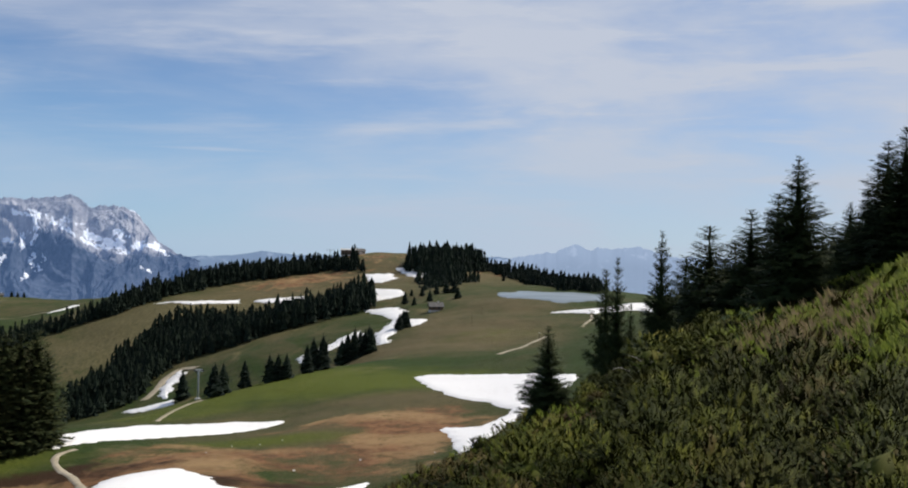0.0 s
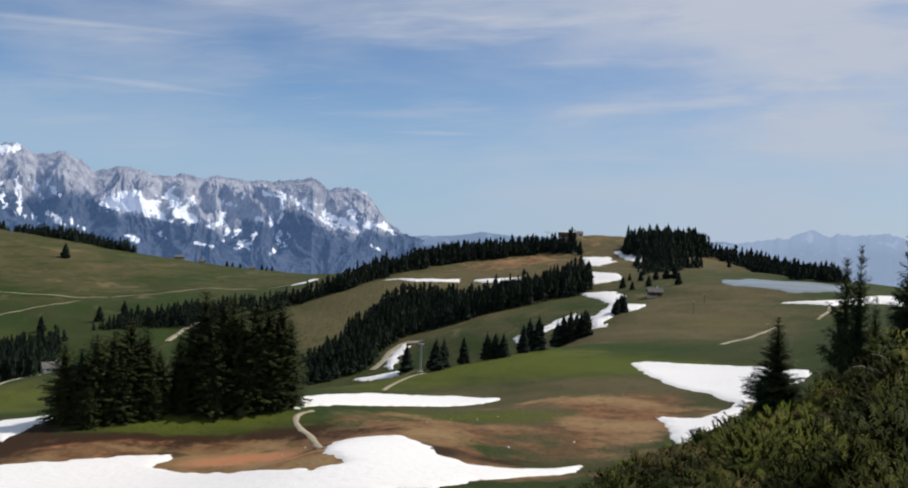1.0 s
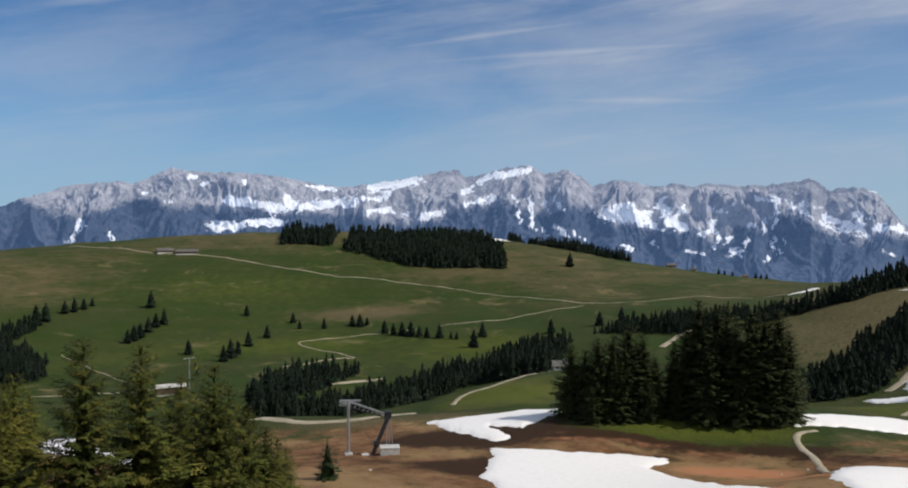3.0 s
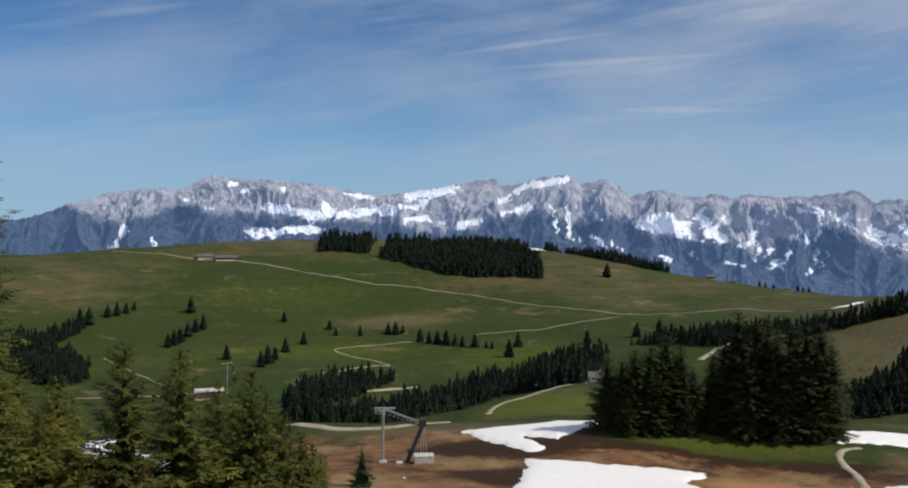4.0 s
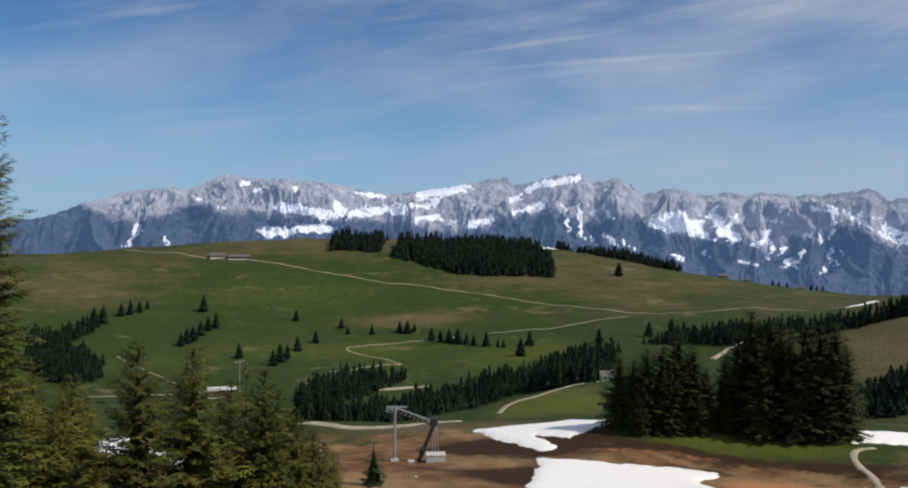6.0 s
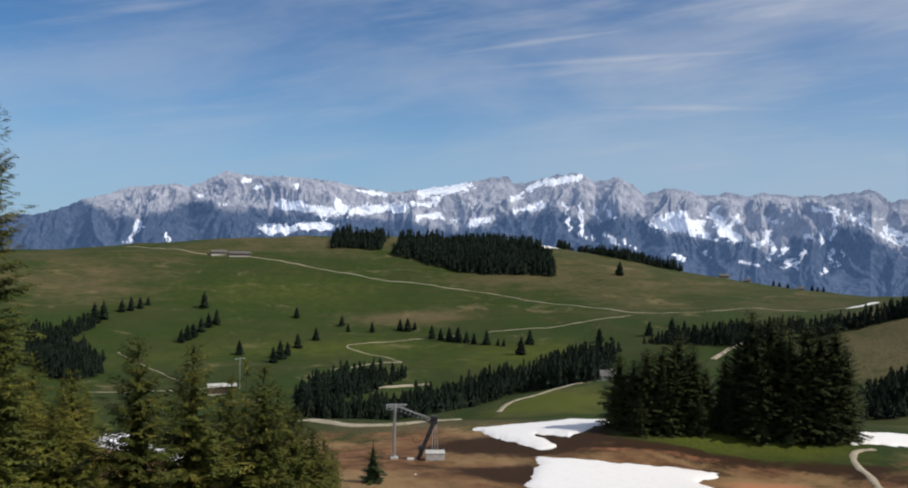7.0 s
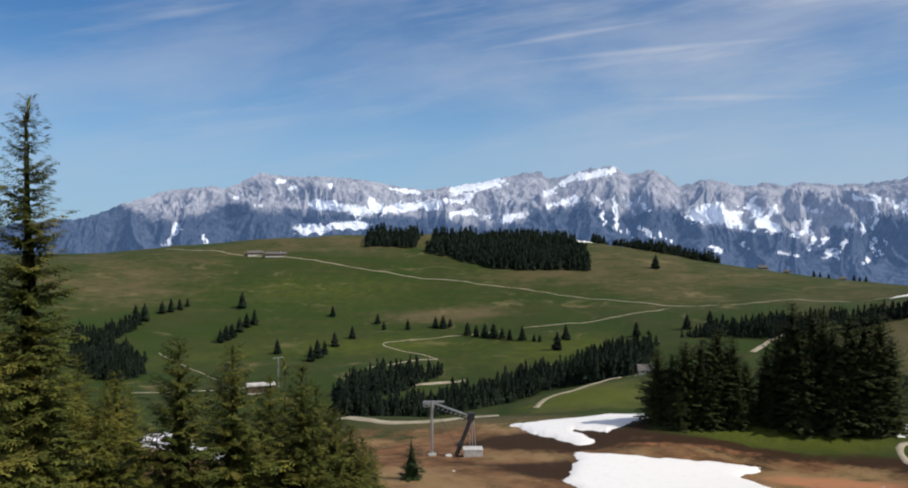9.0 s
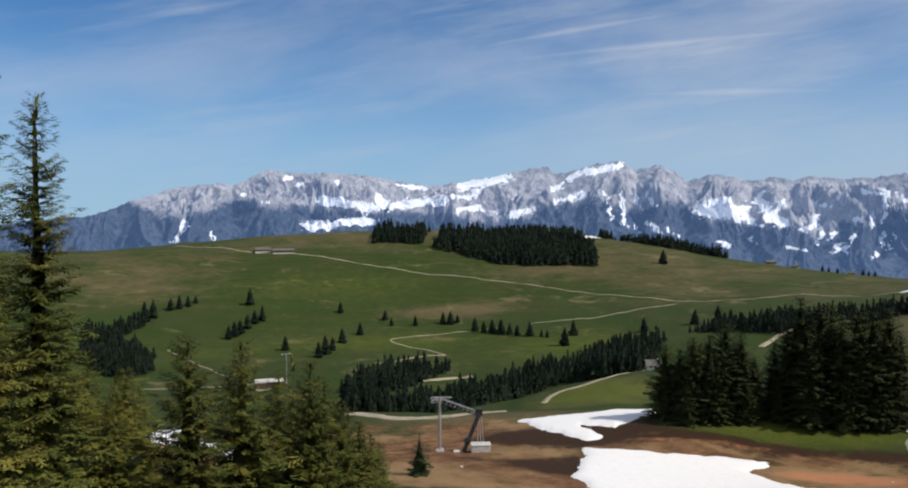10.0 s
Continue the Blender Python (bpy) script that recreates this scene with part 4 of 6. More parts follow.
DRIFTS["east"] = [(21.72, 0.34, 19.63, -0.26, 0.233), (18.71, -0.21, 17.34, -0.29, 0.233), (19.99, 0.7, 19.29, 0.36, 0.14), 
    (19.2, 2.14, 18.51, 1.82, 0.14), (24.15, -0.85, 24.44, -1.9, 0.093), (24.74, 0.31, 24.97, -0.32, 0.093), (23.35, 0.91, 21.25, -0.35, 0.093), 
    (18.46, -1.71, 17.89, -1.93, 0.07), (24.99, 1.71, 24.64, 1.59, 0.117), (21.25, -0.23, 19.17, -0.72, 0.093), (17.29, -0.42, 16.65, -0.99, 0.093)]
# upper edge of the mountain woods: bearing, height angle
TIMBERLINE = [(84.0, 2.5), (75.6, 2.2), (74.6, 1.0), (73.6, 0.52), (72.51, 0.13), (70.39, 0.48), (68.02, 1.59), (66.38, 0.88), (63.04, 0.83), (61.97, 0.63), 
    (58.72, 0.42), (56.52, 0.67), (53.62, 0.49), (49.0, -0.07), (47.66, 0.17), (45.43, 1.22), (43.41, 1.47), (42.07, 1.03), (40.07, 0.61), 
    (37.03, 1.2), (35.51, -0.32), (33.6, -0.4), (32.35, -0.53), (29.9, -0.44), (28.49, -1.26), (27.33, -0.19), (25.9, -0.51), (25.61, 0.25), 
    (23.58, 0.44), (21.24, -0.65), (19.85, -1.03), (18.93, -0.9), (16.88, -0.83), (15.97, -0.68)]


def ridged(p, octaves, gain):
    """Sharp crests with rounded hollows, 0 to about 1."""
    total, weight, norm = 0.0, 1.0, 0.0
    for k in range(octaves):
        total += weight * (1 - abs(noise.noise(p))) ** 2
        norm += weight
        weight *= gain
        p = p * 2.03 + Vector((1.7, 9.2, 3.1))
    return total / norm


def drift_cover(bb, el):
    """How surely a place on the range, by bearing and height angle, lies under lasting snow."""
    # the edges wander, so that no drift keeps a straight side
    x1, y1 = bb * 3.0, el * 6.0
    wb = bb + 0.26 * ragged(x1, y1, 0.9) + 0.08 * ragged(x1 + 9, y1 - 4, 0.33)
    we = el + 0.15 * ragged(x1 - 5, y1 + 2, 0.8) + 0.06 * ragged(x1 + 3, y1 + 8, 0.3)
    swell = 0.92 + 0.50 * ragged(x1 * 1.3, y1 * 1.3, 0.6)
    cover_at = np.full(bb.shape, -0.3)
    for strokes in DRIFTS.values():
        for b0, e0, b1, e1, half in strokes:
            s = np.clip(((wb - b0) * (b1 - b0) + (we - e0) * (e1 - e0)) / max((b1 - b0) ** 2 + (e1 - e0) ** 2, 1e-4), 0, 1)
            gap = np.hypot(wb - b0 - s * (b1 - b0), we - e0 - s * (e1 - e0))
            cover_at = np.maximum(cover_at, np.clip(0.47 + (0.42 + 0.5 * min(half, 0.5)) * (swell - gap / half), -0.3, 1.0))
    return cover_at


def build_range():
    prof = np.array(RANGE + RANGE_EAST)[::-1]
    bear = np.arange(10, 86.01, 0.06)
    crest = np.interp(bear, prof[:, 0], prof[:, 1])
    rows, n = 120, len(bear)
    f = np.linspace(0, 1, rows)[:, None]
    far, foot_d, foot_z = 4650.0, 3200.0, -270.0
    spur, fine = np.empty((rows, n)), np.empty((rows, n))
    wide = np.convolve(np.pad(crest, 45, mode="edge"), np.ones(91) / 91, mode="valid")
    peak = np.clip((crest - wide) * 2.0, -1, 1)
    top = 1.6 + far * np.tan(np.radians(crest))
    # long wooded foot, scree, then the walls
    g = np.interp(f[:, 0], [0, 0.35, 0.62, 0.80, 1.0], [0, 0.24, 0.50, 0.74, 1.0])[:, None]
    z = foot_z + (top - foot_z) * g
    for i in range(rows):
        for j in range(n):
            s, v = bear[j] * 0.081, z[i, j] / 1000
            warp = noise.noise(Vector((s * 3.5, v * 4.0, 1.1)))
            lean = 1.6 * math.sin(s * 2.3)
            spur[i, j] = 0.75 * ridged(Vector((s * 2.7 + 0.9 * warp + lean * v, v * 2.0 + 0.4 * warp, 4.4)), 4, 0.6) + 0.25 * (0.62 + 0.5 * peak[j])
            fine[i, j] = ridged(Vector((s * 8 + 1.5 * warp + 3 * lean * v, v * 9.0 + 3 * s, 8.4)), 4, 0.62)
    belly = np.sin(np.pi * f) ** 0.6
    d0 = foot_d + (far - foot_d) * f ** 0.9
    b2 = np.broadcast_to(bear, (rows, n))
    filled = np.clip(drift_cover(b2, np.degrees(np.arctan2(z - EYE, d0))) * 1.6 - 0.5, 0, 0.85)
    # bold ribs on the walls, gentle spurs on the wooded foot
    wall = np.clip((f - 0.30) / 0.4, 0, 1)
    z = z + (spur - 0.62) * (170 + 170 * wall) * belly * (1 - 0.5 * filled) + (fine - 0.6) * (30 + 85 * wall) * np.clip((1 - f) * 12, 0, 1) * np.clip(f * 6, 0, 1) * (1 - filled)
    jag = np.array([ridged(Vector((s * 1.9, 0.3, 5.5)), 4, 0.65) for s in bear])
    z[-1] = top + 15 + 26 * (jag - 0.66)
    cap = z[-1][None] - 4.0 * (rows - 1 - np.arange(rows))[:, None] ** 0.75
    z = np.minimum(z, np.where(np.arange(rows)[:, None] == rows - 1, z[-1][None], cap))
    d = foot_d + (far - foot_d) * f ** 0.9 - (spur - 0.6) * 260 * np.sin(np.pi * f)
    d, z = np.vstack([d, np.full((1, n), 4850.0)]), np.vstack([z, np.full((1, n), -300.0)])
    bb = np.broadcast_to(bear, (rows + 1, n))
    x, y = -d * np.sin(np.radians(bb)), d * np.cos(np.radians(bb))
    i, j = np.meshgrid(np.arange(rows), np.arange(n - 1), indexing="ij")
    quads = np.stack([i * n + j, i * n + j + 1, (i + 1) * n + j + 1, (i + 1) * n + j], -1).reshape(-1, 4)
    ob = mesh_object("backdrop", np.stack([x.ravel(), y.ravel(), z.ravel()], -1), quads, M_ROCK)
    el = np.degrees(np.arctan2(z - EYE, d))
    rel = (el + 3.0) / np.maximum(crest[None] + 3.0, 0.4)
    sp, fi = np.vstack([spur, spur[-1:]]), np.vstack([fine, fine[-1:]])
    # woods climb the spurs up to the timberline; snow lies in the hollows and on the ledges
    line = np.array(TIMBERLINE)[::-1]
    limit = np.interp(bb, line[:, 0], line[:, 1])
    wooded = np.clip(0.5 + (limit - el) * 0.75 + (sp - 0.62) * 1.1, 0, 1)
    ledge = np.clip((el - limit + 0.9) * 0.8, 0, 1) * np.clip((0.90 - rel) * 8, 0, 1)
    snow = -0.10 + ledge * (0.24 + 0.45 * np.clip((0.60 - fi) * 2.0, -0.4, 0.5) + 0.35 * np.clip((0.58 - sp) * 2, -0.4, 0.5))
    snow = np.maximum(snow, drift_cover(bb, el))
    for key, m in (("wooded", wooded), ("snow", snow)):
        a = ob.data.attributes.new(key, "FLOAT", "POINT")
        a.data.foreach_set("value", m.ravel())
    return tagged(ob, "jagged grey limestone mountain range with snow in its gullies", "mountains", kind="structure")


def ridge_backdrop(profile, dist, material, label, jagged):
    prof = np.array(profile)[::-1]
    bear = np.arange(prof[0, 0], prof[-1, 0], 0.08)
    el = np.interp(bear, prof[:, 0], prof[:, 1])
    top = 1.6 + dist * np.tan(np.radians(el)) + jagged * np.array([noise.fractal(Vector((s * 1.7, 2.2, 7.5)), 0.8, 2.1, 5) for s in bear])
    n = len(bear)
    b = np.radians(bear)
    rows = []
    for k, (dd, zz) in enumerate(((dist - 260, top * 0 - 380), (dist - 120, top * 0.45 - 90), (dist, top), (dist + 60, top * 0 - 380))):
        wob = jagged * 4 * np.array([noise.noise(Vector((q * 0.6, 3.3 * k, 1.5))) for q in bear])
        rows.append(np.stack([-(dd + wob) * np.sin(b), (dd + wob) * np.cos(b), zz], -1))
    verts = np.vstack(rows)
    i, j = np.meshgrid(np.arange(3), np.arange(n - 1), indexing="ij")
    quads = np.stack([i * n + j, i * n + j + 1, (i + 1) * n + j + 1, (i + 1) * n + j], -1).reshape(-1, 4)
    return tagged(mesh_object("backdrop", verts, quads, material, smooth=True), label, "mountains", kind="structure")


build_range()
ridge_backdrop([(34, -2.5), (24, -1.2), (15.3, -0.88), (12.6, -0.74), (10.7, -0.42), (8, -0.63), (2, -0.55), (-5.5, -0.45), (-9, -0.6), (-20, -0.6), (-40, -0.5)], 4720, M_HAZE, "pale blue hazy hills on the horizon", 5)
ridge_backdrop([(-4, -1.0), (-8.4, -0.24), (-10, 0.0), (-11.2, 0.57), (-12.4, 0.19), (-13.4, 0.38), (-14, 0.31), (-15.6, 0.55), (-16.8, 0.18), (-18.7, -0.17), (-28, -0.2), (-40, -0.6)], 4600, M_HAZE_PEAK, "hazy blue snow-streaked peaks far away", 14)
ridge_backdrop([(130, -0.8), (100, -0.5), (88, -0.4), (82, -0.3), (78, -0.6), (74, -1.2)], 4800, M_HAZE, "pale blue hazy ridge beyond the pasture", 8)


# ---- conifers ----
def blade(base, way, up, length, width):
    """A narrow folded spray: two triangles with a ridge."""
    side = np.cross(way, up)
    side /= np.linalg.norm(side) + 1e-9
    mid = base + way * length * 0.45
    return [base, mid + side * width + up * -0.25 * width, base + way * length, mid - side * width + up * -0.25 * width]


def far_conifer(rng, tiers=6, ring=7, full=0.19, taper=0.85):
    """A small spruce, 1 m high, as jagged tiers; for trees hundreds of metres away."""
    pieces = []
    lean = rng.uniform(-0.03, 0.03, 2)
    for t in range(tiers):
        low = 0.02 + 0.86 * t / tiers + rng.uniform(-0.03, 0.03)
        r = full * (1 - low) ** taper * rng.uniform(0.75, 1.25)
        apex = min(1.0, low + 0.34 - 0.02 * t)
        a = np.arange(ring * 2) * math.pi / ring + rng.uniform(0, 6)
        odd = np.arange(ring * 2) % 2
        rr = r * np.where(odd, 0.55, 1.0) * rng.uniform(0.6, 1.35, ring * 2)
        zz = low + np.where(odd, 0.05, 0.0) + rng.uniform(-0.035, 0.035, ring * 2)
        v = np.vstack([np.stack([rr * np.cos(a) + lean[0] * low, rr * np.sin(a) + lean[1] * low, zz], -1), [[lean[0] * apex, lean[1] * apex, apex]]])
        n = ring * 2
        f = [(i, (i + 1) % n, n) for i in range(n)]
        pieces.append((v, f))
    a = np.arange(5) * 2 * math.pi / 5
    v = np.vstack([np.stack([0.018 * np.cos(a), 0.018 * np.sin(a), a * 0 - 0.06], -1), [[0, 0, 0.5]]])
    pieces.append((v, [(i, (i + 1) % 5, 5) for i in range(5)]))
    return joined(pieces)


def conifer_crown(rng, high, radius, whorls, per_whorl, sprays, bare=0.06, droop=0.35, slim=0.85, gaps=0.0, spray_len=0.45, core=0.55, fine=False):
    """Branches in whorls, each a drooping limb with side sprays of needles."""
    verts, faces = [], []
    turns = rng.uniform(-0.3, 0.3, 64)
    n = 0
    for w in range(whorls):
        u = (w + rng.uniform(0, 0.8)) / whorls
        z0 = high * (bare + (1 - bare) * u)
        reach = radius * (1 - u) ** slim * rng.uniform(0.75, 1.15) + 0.07 * radius
        count = max(3, int(per_whorl * (0.5 + 0.5 * (1 - u)) + rng.uniform(0, 1.5)))
        turn = rng.uniform(0, 6.28)
        for k in range(count):
            if rng.uniform() < gaps:
                continue
            a = turn + 6.283 * k / count + rng.uniform(-0.35, 0.35)
            length = reach * rng.uniform(0.6, 1.18)
            out = np.array([math.cos(a), math.sin(a), 0.0])
            rise = 0.55 * u + 0.05 - droop * (1 - u) * rng.uniform(0.6, 1.4)
            m = max(2, int(sprays * (0.35 + 0.65 * length / radius)))
            for q in range(m):
                s = (q + 0.6) / m
                p = out * length * s + np.array([0, 0, z0 + rise * length * s + 0.18 * droop * length * (s ** 2.2)])
                for sgn in (-1, 1):
                    wob = rng.uniform(-0.35, 0.35)
                    ang = a + sgn * (0.75 - 0.35 * s) + wob
                    way = np.array([math.cos(ang), math.sin(ang), rng.uniform(-0.55, 0.15)])
                    way /= np.linalg.norm(way)
                    up = np.array([-way[0] * way[2], -way[1] * way[2], 1.0]) + rng.uniform(-0.4, 0.4, 3)
                    ln = spray_len * length * (1.05 - 0.55 * s) * rng.uniform(0.7, 1.3) + 0.02 * radius
                    if not fine:
                        verts += blade(p, way, up, ln, ln * rng.uniform(0.17, 0.30))
                        faces += [(n, n + 1, n + 2), (n, n + 2, n + 3)]
                        n += 4
                        continue
                    # a twig: a thin spine with short needled side shoots that hang a little
                    side = np.cross(way, up)
                    side /= np.linalg.norm(side) + 1e-9
                    verts += blade(p, way, up, ln, ln * 0.07)
                    faces += [(n, n + 1, n + 2), (n, n + 2, n + 3)]
                    n += 4
                    for h in range(5):
                        at = p + way * ln * (0.15 + 0.17 * h)
                        sw = way * 0.55 + side * (0.8 if h % 2 else -0.8) + np.array([0, 0, -0.25 + turns[(n // 4) % 64]])
                        verts += blade(at, sw, up, ln * (0.42 - 0.05 * h), ln * 0.075)
                        faces += [(n, n + 1, n + 2), (n, n + 2, n + 3)]
                        n += 4
            tip = out * length + np.array([0, 0, z0 + rise * length + 0.18 * droop * length])
            way = out + np.array([0, 0, rng.uniform(-0.3, 0.4)])
            verts += blade(tip - out * 0.25 * length, way, np.array([0, 0, 1.0]), 0.36 * length, 0.06 * length)
            faces += [(n, n + 1, n + 2), (n, n + 2, n + 3)]
            n += 4
    for k in range(6):
        a = 6.283 * k / 6
        way = np.array([0.28 * math.cos(a), 0.28 * math.sin(a), 1.0])
        verts += blade(np.array([0, 0, high * (0.965 - 0.012 * k)]), way, np.array([math.cos(a), math.sin(a), 0.1]), high * 0.035, high * 0.005)
        faces += [(n, n + 1, n + 2), (n, n + 2, n + 3)]
        n += 4
    # dark inner body of old twigs
    sides, rings = 11, 14
    a = np.arange(sides) * 2 * math.pi / sides
    rows = []
    for i in range(rings):
        u = i / rings
        r = radius * core * (1 - u) ** (slim + 0.4) * rng.uniform(0.55, 1.25, sides) * (0.5 if i == 0 else 1)
        rows.append(np.stack([r * np.cos(a), r * np.sin(a), high * (bare + (0.93 - bare) * u) + rng.uniform(-0.5, 0.5, sides) * high / rings], -1))
    body = np.vstack(rows + [np.array([[0, 0, high * 0.94]])])
    f = []
    for i in range(rings):
        for k in range(sides):
            p, q = i * sides + k, i * sides + (k + 1) % sides
            f += [(p, q, rings * sides)] if i == rings - 1 else [(p, q, q + sides), (p, q + sides, p + sides)]
    return joined([(np.array(verts), np.array(faces)), (body, f)])


def trunk_mesh(rng, high, r, sunk=0.8, sides=8, steps=10):
    rows = []
    for i in range(steps + 1):
        u = i / steps
        a = np.arange(sides) * 2 * math.pi / sides
        rr = r * (1 - u) ** 0.9 + 0.004 + (0.35 * r if i == 0 else 0)
        bend = 0.006 * high * math.sin(u * 5 + r * 40)
        rows.append(np.stack([rr * np.cos(a) + bend, rr * np.sin(a), a * 0 - sunk + (high + sunk) * u * 0.99], -1))
    v = np.vstack(rows)
    f = [(i * sides + k, i * sides + (k + 1) % sides, (i + 1) * sides + (k + 1) % sides, (i + 1) * sides + k) for i in range(steps) for k in range(sides)]
    return v, f


def make_spruce(name, seed, high, radius, whorls, per, sprays, needle, label, category="tree", group="", **more):
    rng = np.random.default_rng(seed)
    root = tagged(new(name), label, category, group)
    v, f = trunk_mesh(rng, high, 0.011 * high + 0.02)
    mesh_object("trunk", v, f, M_BARK, root, "rough grey-brown bark", smooth=True)
    v, f = conifer_crown(rng, high, radius, whorls, per, sprays, **more)
    stem = v * np.array([0, 0, 1.0])
    mesh_object("crown", v, f, needle, root, normals=rounded(v + rng.uniform(-0.25, 0.25, v.shape) * radius, stem, 0.55))
    return root


def stand(root, bearing, dist, scale, turn, sink=0.1):
    x, y = polar(bearing, dist)
    root.matrix_basis = Matrix.LocRotScale((x, y, ground_z(x, y) - sink), Euler((0, 0, turn)), (scale,) * 3)


def plant(base, base_high, rows, rng, widen=1.0):
    """Copies of the base trees at (bearing, distance, height)."""
    for i, (b, d, h) in enumerate(rows):
        src = base[i % len(base)]
        s = h / base_high
        x, y = polar(b, d)
        wide = widen * rng.uniform(0.88, 1.14)
        ob = src if not src.get("planted") else copy_thing(src, Matrix())
        src["planted"] = 1
        ob.matrix_basis = Matrix.LocRotScale((x, y, ground_z(x, y) - 0.1), Euler((0, 0, rng.uniform(0, 6.28))), (s * wide, s * wide, s))


# woods far away: each wood is one body of many trees
rng = np.random.default_rng(11)
FAR_SHAPES = [far_conifer(rng, 5 + k % 2, 5 + k % 2, 0.17 + 0.025 * (k % 4), 0.6 + 0.08 * (k % 5)) for k in range(10)]


def wood(outline, spacing, high, label, rng, width=1.0):
    b, d = np.array(outline, float).T
    px, py = -d * np.sin(np.radians(b)), d * np.cos(np.radians(b))
    tries = int(4 * (px.max() - px.min()) * (py.max() - py.min()) / spacing ** 2) + 40
    x, y = rng.uniform(px.min() - spacing, px.max() + spacing, tries), rng.uniform(py.min() - spacing, py.max() + spacing, tries)
    # a frayed edge: single trees stand out of it, and bays run into it
    inside = edge_distance(x, y, px, py) * np.where(in_polygon(x, y, px, py), 1, -1)
    ok = inside + 0.9 * spacing * ragged(x, y, 2.2 * spacing) + rng.uniform(-0.7, 0.7, tries) * spacing > 0
    x, y, inside = x[ok], y[ok], inside[ok]
    kept, cells = [], collections.defaultdict(list)
    for i in range(len(x)):
        ci, cj = int(x[i] // spacing), int(y[i] // spacing)
        close = [q for di in (-1, 0, 1) for dj in (-1, 0, 1) for q in cells[ci + di, cj + dj]]
        if all((x[i] - q[0]) ** 2 + (y[i] - q[1]) ** 2 > (0.60 * spacing) ** 2 for q in close):
            kept.append((x[i], y[i], inside[i]))
            cells[ci, cj].append((x[i], y[i]))
        if len(kept) > 1900:
            break
    pieces = []
    kx, ky = np.array([k[0] for k in kept]), np.array([k[1] for k in kept])
    zs = height(kx, ky)
    swell = 1.0 + 0.36 * ragged(kx, ky, 4 * spacing)
    for (gx, gy, depth), gz, grown in zip(kept, zs, swell):
        v, f = FAR_SHAPES[rng.integers(len(FAR_SHAPES))]
        h = high * grown * (rng.uniform(0.70, 1.15) if rng.uniform() < 0.75 else rng.uniform(0.4, 0.75)) * (0.78 if depth < 0 else 1.0)
        w = h ** 0.5 * high ** 0.5 * rng.uniform(0.9, 1.45) * width
        t = rng.uniform(0, 6.28)
        c, s = math.cos(t), math.sin(t)
        pieces.append((np.stack([(v[:, 0] * c - v[:, 1] * s) * w + gx, (v[:, 0] * s + v[:, 1] * c) * w + gy, v[:, 2] * h + gz], -1), f))
    if pieces:
        v, f = joined(pieces)
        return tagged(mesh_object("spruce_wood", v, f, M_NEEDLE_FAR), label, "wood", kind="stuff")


WOOD_KIND = {"ridge": (4.6, 15.5), "belt": (4.6, 14.5), "summit": (5, 18), "saddle": (7, 11), "east_ridge": (5.6, 12.5), "crown": (5.4, 20), "crown_small": (5.4, 19), "crest": (4.4, 16),
             "gully": (4.8, 13.5), "west": (5.6, 15.5), "north": (5.2, 11.5), "farm": (6, 14)}
for key, outline in WOODS.items():
    spacing, high = WOOD_KIND[key]
    wood(outline, spacing, high, "dark dense spruce wood on the hillside", rng)

# single trees on the pastures
far_bases = []
for k in range(4):
    root = tagged(new("spruce"), "dark spruce standing alone on the green pasture", "tree", "spruces on the pasture")
    v, f = conifer_crown(np.random.default_rng(40 + k), 10, 2.4, 13, 8, 4, bare=0.0, droop=0.3, slim=0.42, spray_len=0.42, core=0.85)
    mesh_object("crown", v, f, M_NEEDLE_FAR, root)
    v, f = trunk_mesh(np.random.default_rng(k), 10, 0.16, sides=5, steps=3)
    mesh_object("trunk", v, f, M_BARK, root)
    far_bases.append(root)
plant(far_bases, 10, MEADOW_TREES + PISTE_TREES + ALP_TREES + ALP_TREES_EAST + CREST_TREES + ROW_TREES, rng, 1.4)

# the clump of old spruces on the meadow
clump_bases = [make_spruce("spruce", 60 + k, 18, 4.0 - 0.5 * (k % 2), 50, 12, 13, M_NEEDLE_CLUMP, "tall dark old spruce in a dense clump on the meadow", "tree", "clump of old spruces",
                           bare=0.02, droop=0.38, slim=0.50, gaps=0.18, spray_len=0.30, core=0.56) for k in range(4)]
plant(clump_bases, 18, [(b, d, h * (1.04, 0.86, 1.0, 0.93, 1.06)[i % 5]) for i, (b, d, h) in enumerate(CLUMP)], rng, 1.15)
# lower trees fill the skirts of the clump
plant(clump_bases, 18, [(b + 0.45, d - 3.0, h * (0.52, 0.66, 0.45)[i % 3]) for i, (b, d, h) in enumerate(CLUMP) if i % 2 == 0 and 24 < b < 37.5], rng, 1.5)

